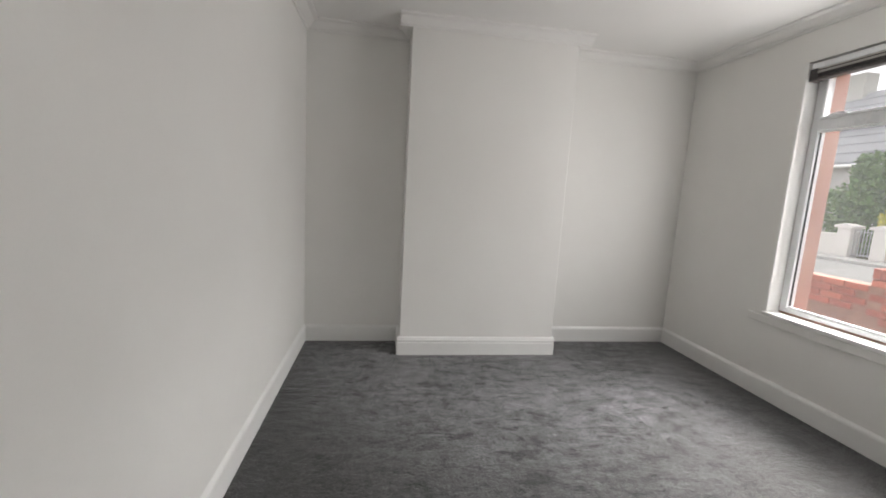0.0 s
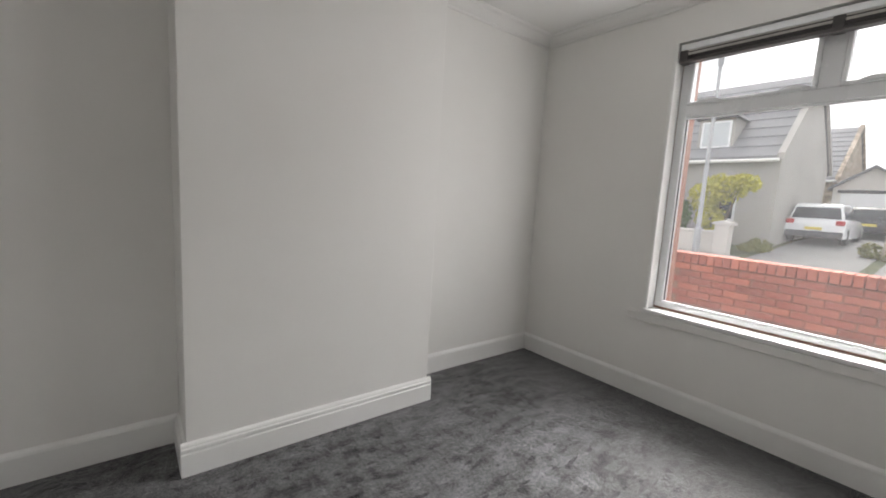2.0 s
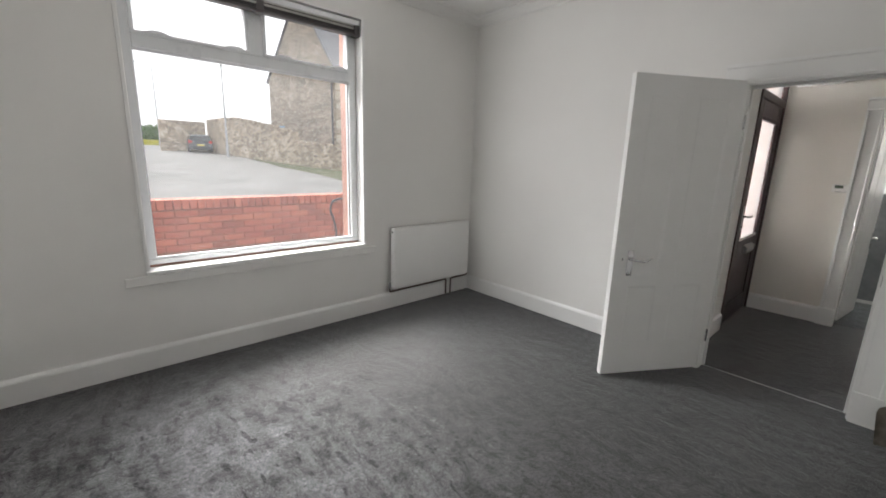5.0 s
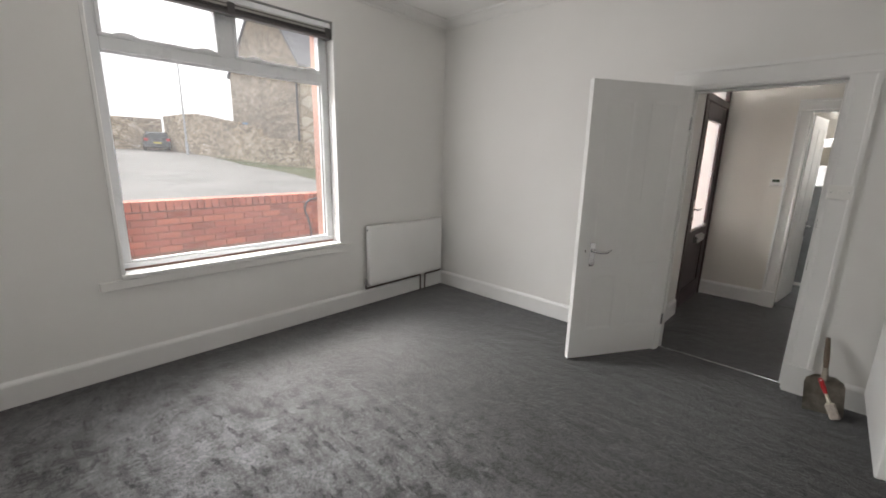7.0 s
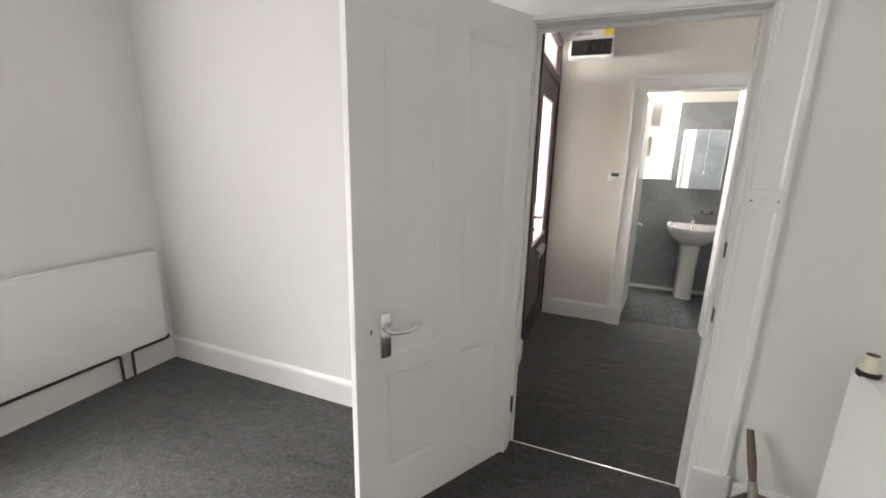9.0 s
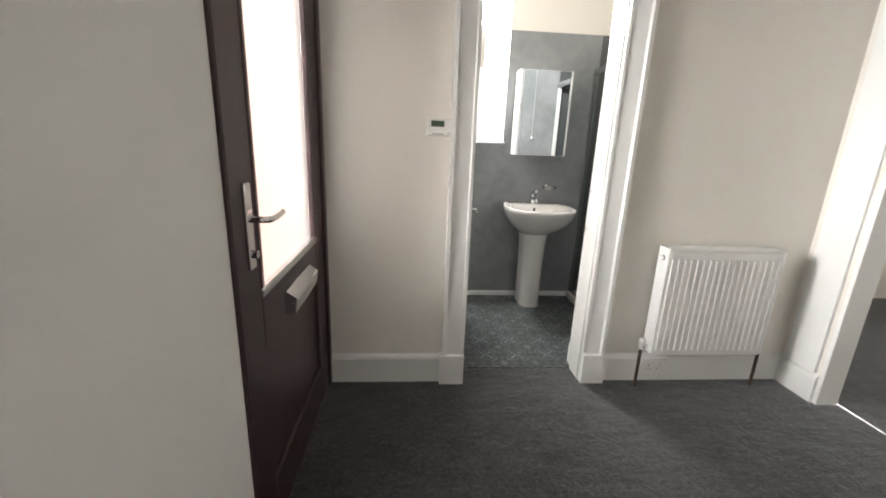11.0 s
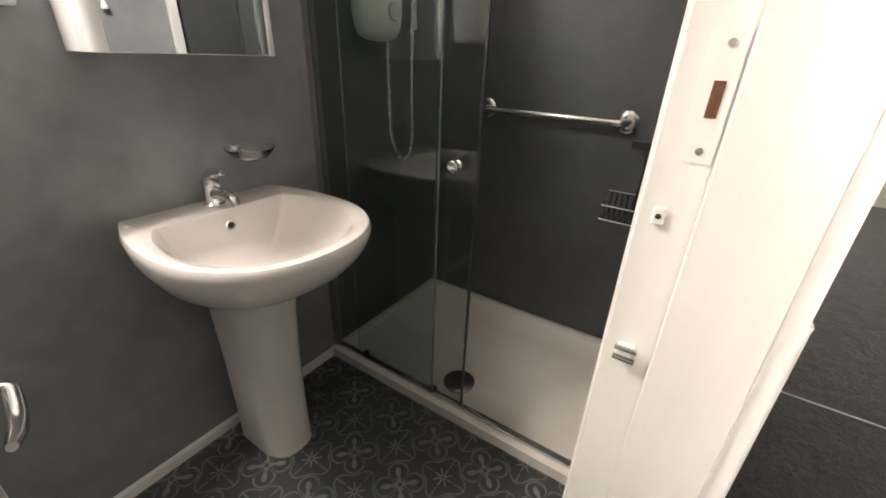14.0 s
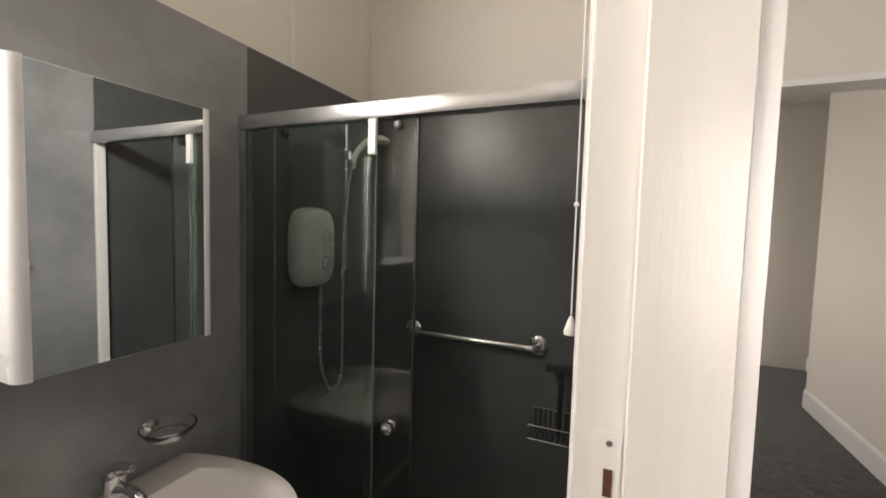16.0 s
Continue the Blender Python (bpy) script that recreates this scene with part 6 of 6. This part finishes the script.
house("rear_house", "tan gabled house standing behind", 33.0, 42.0, 6.6, 13.0, 0.7, 3.9, 7.2, rubble_stone)


def garage():
    g = thing("garage", (32.0, 3.45, ground_z(32)), "pale gabled garage with a wide white door", "garage")
    L, E, R = 3.1, 2.35, 3.45
    part("wall", prism_bm([(0, -0.3), (0, E), (L / 2, R), (L, E), (L, -0.3)], (0, 0, 0), (0, 1, 0), (0, 0, 1), (5, 0, 0)), render_pale, g)
    for a, b in (((-0.2, E - 0.14), (L / 2, R)), ((L + 0.2, E - 0.14), (L / 2, R))):
        part("roof", prism_bm([a, b, (b[0], b[1] + 0.12), (a[0], a[1] + 0.12)], (-0.25, 0, 0.02), (0, 1, 0), (0, 0, 1), (5.5, 0, 0)), slate_roof, g, "grey roof")
    part("garage_door", box_bm((-0.05, 0.35, 0.0), (0.0, L - 0.35, 2.05), 0.01), car_white, g, "white garage door")
    part("lintel", box_bm((-0.06, 0.2, 2.08), (0.0, L - 0.2, 2.25), 0.01), car_grey, g)


garage()

F, D2 = Vector((41.0, -6.1)), Vector((-0.947, -0.322))
NRM = Vector((0.322, -0.947))


def along(s, off=0.0):
    p = F + D2 * s + NRM * off
    return p.x, p.y


def stone_wall(name, label, segs, thick, mat):
    w = thing(name, (*along(0), 1.0), label, "wall")
    ox, oy = along(0)
    for s0, s1, t0, t1 in segs:
        bm = bmesh.new()
        k = max(2, int((s1 - s0) / 0.6))
        a, b = [], []
        for i in range(k + 1):
            s = s0 + (s1 - s0) * i / k
            top = t0 + (t1 - t0) * i / k + random.uniform(-0.05, 0.05)
            for off, dest in ((0, a), (thick, b)):
                x, y = along(s, off)
                dest.append((bm.verts.new((x - ox, y - oy, ground_z(x) - 0.6 - 1.0)), bm.verts.new((x - ox, y - oy, top - 1.0))))
        for q in (a, b):
            for m, n in zip(q, q[1:]):
                bm.faces.new((m[0], n[0], n[1], m[1]))
        for (m, n), (mm, nn) in zip(zip(a, a[1:]), zip(b, b[1:])):
            bm.faces.new((m[1], n[1], nn[1], mm[1]))
        for i in (0, -1):
            bm.faces.new((a[i][0], a[i][1], b[i][1], b[i][0]))
        part("stone_section", bm, mat, w)
        cop = bmesh.new()
        for i in range(k):
            x, y = along(s0 + (s1 - s0) * (i + 0.5) / k, thick / 2)
            z = t0 + (t1 - t0) * (i + 0.5) / k - 1.0
            m = Matrix.Translation((x - ox, y - oy, z)) @ Matrix.Rotation(math.atan2(D2.y, D2.x), 4, "Z")
            c = box_bm((-0.28, -thick * 0.6, -0.05), (0.28, thick * 0.6, 0.10 + random.uniform(0, 0.06)), 0.03)
            bmesh.ops.transform(c, matrix=m, verts=c.verts)
            tmp = bpy.data.meshes.new("coping")
            c.to_mesh(tmp)
            c.free()
            cop.from_mesh(tmp)
            bpy.data.meshes.remove(tmp)
        part("coping", cop, mat, w, "uneven stone coping")
    return w


stone_wall("boundary_wall", "tan rubble stone wall along the side road", [(-0.4, 3.7, 4.15, 4.30), (3.7, 8.3, 4.2, 3.55), (8.3, 10.5, 3.5, 3.0), (10.5, 16.4, 2.5, 1.95)], 0.5, rubble_stone)
ew = thing("end_wall", (43.0, -6.2, 1.5), "tan rubble stone wall across the end", "wall")
part("stone_section", box_bm((0, 0, -0.5), (0.5, 3.5, 2.65), 0.03), rubble_stone, ew)


def gable_building():
    ox, oy = along(6.0, 1.6)
    b = thing("gable_building", (ox, oy, 0.9), "tall weathered stone gable with downpipe", "building")
    b.matrix_world = pose(ox, oy, 0.9, 0, 0, math.degrees(math.atan2(D2.y, D2.x)))
    part("wall", prism_bm([(0, -1.2), (0, 6.4), (3.6, 12.2), (7.0, 6.9), (7.0, -1.2)], (0, 0, 0), (1, 0, 0), (0, 0, 1), (0, 11, 0)), dark_stone, b)
    part("roof", prism_bm([(-0.2, 6.2), (3.6, 12.3), (3.6, 12.5), (-0.2, 6.4)], (0, -0.1, 0), (1, 0, 0), (0, 0, 1), (0, 11.2, 0)), slate_roof, b)
    part("roof", prism_bm([(7.2, 6.7), (3.6, 12.3), (3.6, 12.5), (7.2, 6.9)], (0, -0.1, 0), (1, 0, 0), (0, 0, 1), (0, 11.2, 0)), slate_roof, b)
    part("downpipe", tube_bm([(6.95, -0.12, 6.4), (6.95, -0.12, -1.0)], 0.07, 8), car_grey, b)
    part("wall_vent", box_bm((1.0, -0.03, 2.3), (1.6, 0.0, 2.9), 0.01), lorry_light, b, "pale blue board")
    part("front_wall", box_bm((7.0, 0.15, -1.2), (15.0, 9, 6.6), 0.02), rubble_pale, b, "pale dressed stone front")


rubble_pale = make_stone("pale_dressed_stone", [(0.1, (0.42, 0.36, 0.28)), (0.5, (0.52, 0.46, 0.37)), (0.9, (0.6, 0.54, 0.45))], 0.9)
lorry_light = surface("faded_blue_board", (0.18, 0.28, 0.38), (0.24, 0.34, 0.44), 3, 0.6, 30, 0.05)
gable_building()


# ---- outside: posts, garden walls, planting ----
def lamp_post(name, at, height, arm, label):
    l = thing(name, at, label, "street lamp", "street lamps")
    part("base", lathe_bm([(0.11, 0), (0.11, 0.9), (0.075, 1.0)], 14), galvanised, l)
    part("post", tube_bm([(0, 0, 1.0), (0, 0, height)], [0.075, 0.05], 12), galvanised, l, "", True)
    if arm:
        part("arm", tube_bm(curve_pts([(0, 0, height - 0.1), (0, 0.3, height + 0.12), (0, arm, height + 0.2)], 4), 0.035, 8), galvanised, l, "", True)
        part("lantern", box_bm((-0.11, arm - 0.1, height + 0.14), (0.11, arm + 0.55, height + 0.28), 0.05, 2), galvanised, l, "grey lantern head", True)
    else:
        part("cap", lathe_bm([(0.07, height - 0.15), (0.09, height - 0.05), (0.09, height + 0.25), (0.04, height + 0.3)], 12), galvanised, l)


lamp_post("street_lamp", (16.1, 7.35, ground_z(16.1)), 6.5, 0, "grey steel lamp post at the kerb")
lamp_post("utility_pole", (37.0, -6.35, ground_z(37)), 7.0, 0, "grey pole beside the stone wall")
lamp_post("street_lamp", (60.0, -5.0, ground_z(60)), 9.0, 1.6, "far street lamp with a curved arm")


def garden_walls():
    for nm, ya, yb in (("garden_front_wall", 6.9, 11.15), ("garden_front_wall", 12.65, 20.0)):
        w = thing(nm, (16.5, ya, -0.1), "pale rendered garden wall with stone coping", "wall", "front garden walls")
        part("wall_body", box_bm((0, 0, -0.3), (0.22, yb - ya, 0.78), 0.01), render_pale, w)
        part("coping", box_bm((-0.04, -0.02, 0.78), (0.26, yb - ya + 0.02, 0.88), 0.02), render_pale, w, "pale stone coping")
    for y in (6.75, 11.35, 12.45):
        p = thing("gate_pier", (16.5, y, -0.1), "pale rendered gate pier with a cap stone", "gate pier", "gate piers")
        part("pier", box_bm((-0.06, -0.22, -0.3), (0.36, 0.22, 1.10), 0.015), render_pale, p)
        part("cap_stone", prism_bm([(-0.30, 0), (0.30, 0), (0.30, 0.08), (0, 0.16), (-0.30, 0.08)], (-0.12, 0, 1.10), (0, 1, 0), (0, 0, 1), (0.54, 0, 0)), render_pale, p)
    g = thing("garden_gate", (16.6, 11.6, -0.05), "grey metal bar gate between the piers", "gate")
    for z in (0.15, 0.95):
        part("gate_rail", tube_bm([(0, 0, z), (0, 0.65, z)], 0.018, 8), galvanised, g)
    for k in range(7):
        part("gate_bar", tube_bm([(0, 0.03 + k * 0.098, 0.08), (0, 0.03 + k * 0.098, 1.05)], 0.012, 8), galvanised, g)
    p = thing("stone_pier", (20.0, 3.0, ground_z(20)), "rough stone gate pier among weeds", "gate pier", "gate piers")
    for k in range(6):
        part("stone", moved(box_bm((-0.19, -0.19, 0), (0.19, 0.19, 0.225), 0.03), random.uniform(-0.02, 0.02), random.uniform(-0.02, 0.02), 0.23 * k - 0.05), rubble_pale, p)


garden_walls()


def leaf_cloud(rng, blobs, count, size):
    """Many small leaf blades spread over lumpy ellipsoids."""
    vs, fs = [], []
    for _ in range(count):
        cx, cy, cz, rx, ry, rz = blobs[rng.integers(len(blobs))]
        d = rng.normal(size=3)
        d /= np.linalg.norm(d)
        rad = rng.uniform(0.55, 1.08) ** 0.7
        p = np.array([cx, cy, cz]) + d * (rx, ry, rz) * rad
        a, b = rng.normal(size=3), rng.normal(size=3)
        a /= np.linalg.norm(a)
        b -= a * a.dot(b)
        b /= np.linalg.norm(b)
        s = size * rng.uniform(0.6, 1.3)
        k = len(vs)
        vs += [p - a * s, p + b * s * 0.5, p + a * s, p - b * s * 0.5]
        fs.append((k, k + 1, k + 2, k + 3))
    return vs, fs


def shrub(name, label, at, blobs, count, size, mat, seed, trunk=0.06, stems=4):
    rng = np.random.default_rng(seed)
    t = thing(name, at, label, "tree" if "tree" in name else "shrub")
    tb = bmesh.new()
    for k in range(stems):
        cx, cy, cz, *_r = blobs[k % len(blobs)]
        add_tube(tb, curve_pts([(0.05 * (k - 1), 0.04 * (k % 3 - 1), -0.1), (cx * 0.35, cy * 0.35, cz * 0.45), (cx, cy, cz)], 3), [trunk * f for f in (1, 0.95, 0.85, 0.7, 0.6, 0.45, 0.3)], 7)
    part("trunk", tb, bark, t)
    vs, fs = leaf_cloud(rng, blobs, count, size)
    me = bpy.data.meshes.new("crown")
    me.from_pydata(vs, [], fs)
    me.materials.append(mat)
    ob = new("crown", me)
    ob.parent = t
    ob["kind"] = "stuff"


foliage_weed = surface("dry_weeds", (0.13, 0.14, 0.04), (0.24, 0.23, 0.08), 3.0, 0.7, 20, 0.2, 0.01)
shrub("conifer_tree", "dense green garden conifer behind the front wall", (18.2, 13.3, 0.05), [(0, 0, 1.0, 1.1, 1.0, 1.1), (0.1, -0.3, 2.0, 0.9, 0.95, 1.1), (0, 0.5, 1.6, 0.9, 0.9, 1.0), (0, -0.1, 3.0, 0.55, 0.6, 0.8)], 5200, 0.10, foliage, 1, 0.09)
shrub("yellow_shrub", "bright yellow-green shrub behind the garden wall", (17.6, 10.9, 0.0), [(0, 0, 1.5, 0.7, 0.8, 0.6), (0, 0.7, 1.3, 0.6, 0.6, 0.5), (0, -0.6, 1.2, 0.5, 0.6, 0.5)], 2600, 0.09, foliage_yellow, 2)
shrub("yellow_shrub", "bright yellow-green shrub near the house corner", (18.0, 7.4, 0.0), [(0, 0, 2.3, 0.6, 0.75, 0.55), (0, -0.6, 2.5, 0.45, 0.55, 0.35), (0, 0.5, 2.0, 0.5, 0.6, 0.6), (0, 0.3, 1.2, 0.4, 0.5, 0.5)], 2400, 0.09, foliage_yellow, 3)
shrub("green_shrub", "green shrub beside the yellow one", (17.7, 9.0, 0.0), [(0, 0, 1.3, 0.7, 0.7, 0.8), (0, 0.6, 1.7, 0.6, 0.7, 0.8)], 2400, 0.09, foliage, 4)
shrub("green_shrub", "low weeds round the stone gate pier", (20.2, 3.5, 0.15), [(0, 0, 0.25, 0.4, 0.3, 0.3), (-0.2, -0.5, 0.12, 0.4, 0.5, 0.15)], 900, 0.06, foliage_weed, 5, 0.02)
shrub("green_shrub", "low weeds along the driveway", (18.6, 6.3, 0.05), [(0, 0, 0.15, 0.8, 0.5, 0.2), (1.2, 0.2, 0.2, 0.7, 0.4, 0.25)], 1000, 0.06, foliage_weed, 6, 0.02)
shrub("roadside_tree", "green trees at the top of the road", (68.0, -5.0, 2.2), [(0, 0, 1.4, 1.6, 1.6, 1.2), (0, -1.6, 1.6, 1.5, 1.5, 1.2), (0, 1.2, 1.0, 1.2, 1.2, 0.9)], 2600, 0.22, foliage, 7, 0.12)
shrub("roadside_tree", "green trees at the top of the road", (75.0, -1.5, 2.4), [(0, 0, 1.6, 1.8, 1.8, 1.4), (0, 1.8, 1.2, 1.5, 1.5, 1.1)], 2200, 0.24, foliage, 8, 0.12)

hedge = thing("far_hedge", (66.0, -6.5, ground_z(66)), "low yellow-green hedge at the top of the road", "hedge")
part("hedge_body", box_bm((0, 0, -0.2), (0.8, 4.5, 0.7), 0.15, 2), foliage_yellow, hedge)

# ---- bricks of the garden wall, nearest stretch singly ----
BL, BH, BD, J = 0.215, 0.065, 0.030, 0.010
rngb = random.Random(5)


def brick_mesh(name, l, h, d):
    return as_mesh(name, box_bm((0, -l / 2, -h / 2), (d, l / 2, h / 2), 0.004), brick_mat)


brick_meshes = [brick_mesh("brick", BL + dv, BH, BD) for dv in (0, -0.004, 0.003)]
soldier_mesh = brick_mesh("coping_brick", 0.065, 0.105, 0.215)


def put_brick(mesh, name, y, z, dx=0.0):
    ob = new(name, mesh)
    ob.parent = gw
    ob.location = (dx + rngb.uniform(-0.004, 0.002), y, z)
    ob.rotation_euler = (rngb.uniform(-0.006, 0.006), 0, rngb.uniform(-0.01, 0.01))


top_course = BTOP + 0.35 - 0.105 - 0.012
row = 0
made = 0
z = top_course - BH / 2
while z > 0.70:
    shift = (BL + J) / 2 if row % 2 else 0.0
    y = 3.61 - BL / 2 - shift
    while y > -0.9:
        put_brick(brick_meshes[rngb.randrange(3)], "brick", y, z)
        made += 1
        y -= BL + J
    z -= BH + J
    row += 1
z = BLOW + 0.35 - BH / 2 - 0.012
row = 0
while z > 0.80:
    shift = (BL + J) / 2 if row % 2 else 0.0
    y = 3.74 + shift
    while y < 5.6:
        put_brick(brick_meshes[rngb.randrange(3)], "brick", y, z)
        y += BL + J
    z -= BH + J
    row += 1
y = 3.58
while y > -0.9:
    put_brick(soldier_mesh, "coping_brick", y, BTOP + 0.35 - 0.0525, -0.008)
    y -= 0.075
rest = bmesh.new()
for r in range(9):
    zz = top_course - BH / 2 - r * (BH + J)
    yy = -1.02 - (0.11 if r % 2 else 0)
    while yy > -8.9:
        add_box(rest, (0, yy - BL / 2, zz - BH / 2), (BD, yy + BL / 2, zz + BH / 2))
        yy -= BL + J
yy = -0.95
while yy > -8.9:
    add_box(rest, (-0.008, yy - 0.0325, BTOP + 0.35 - 0.105), (0.207, yy + 0.0325, BTOP + 0.35))
    yy -= 0.075
ob = part("bricks_beyond", rest, brick_mat, gw)
ob["kind"] = "stuff"
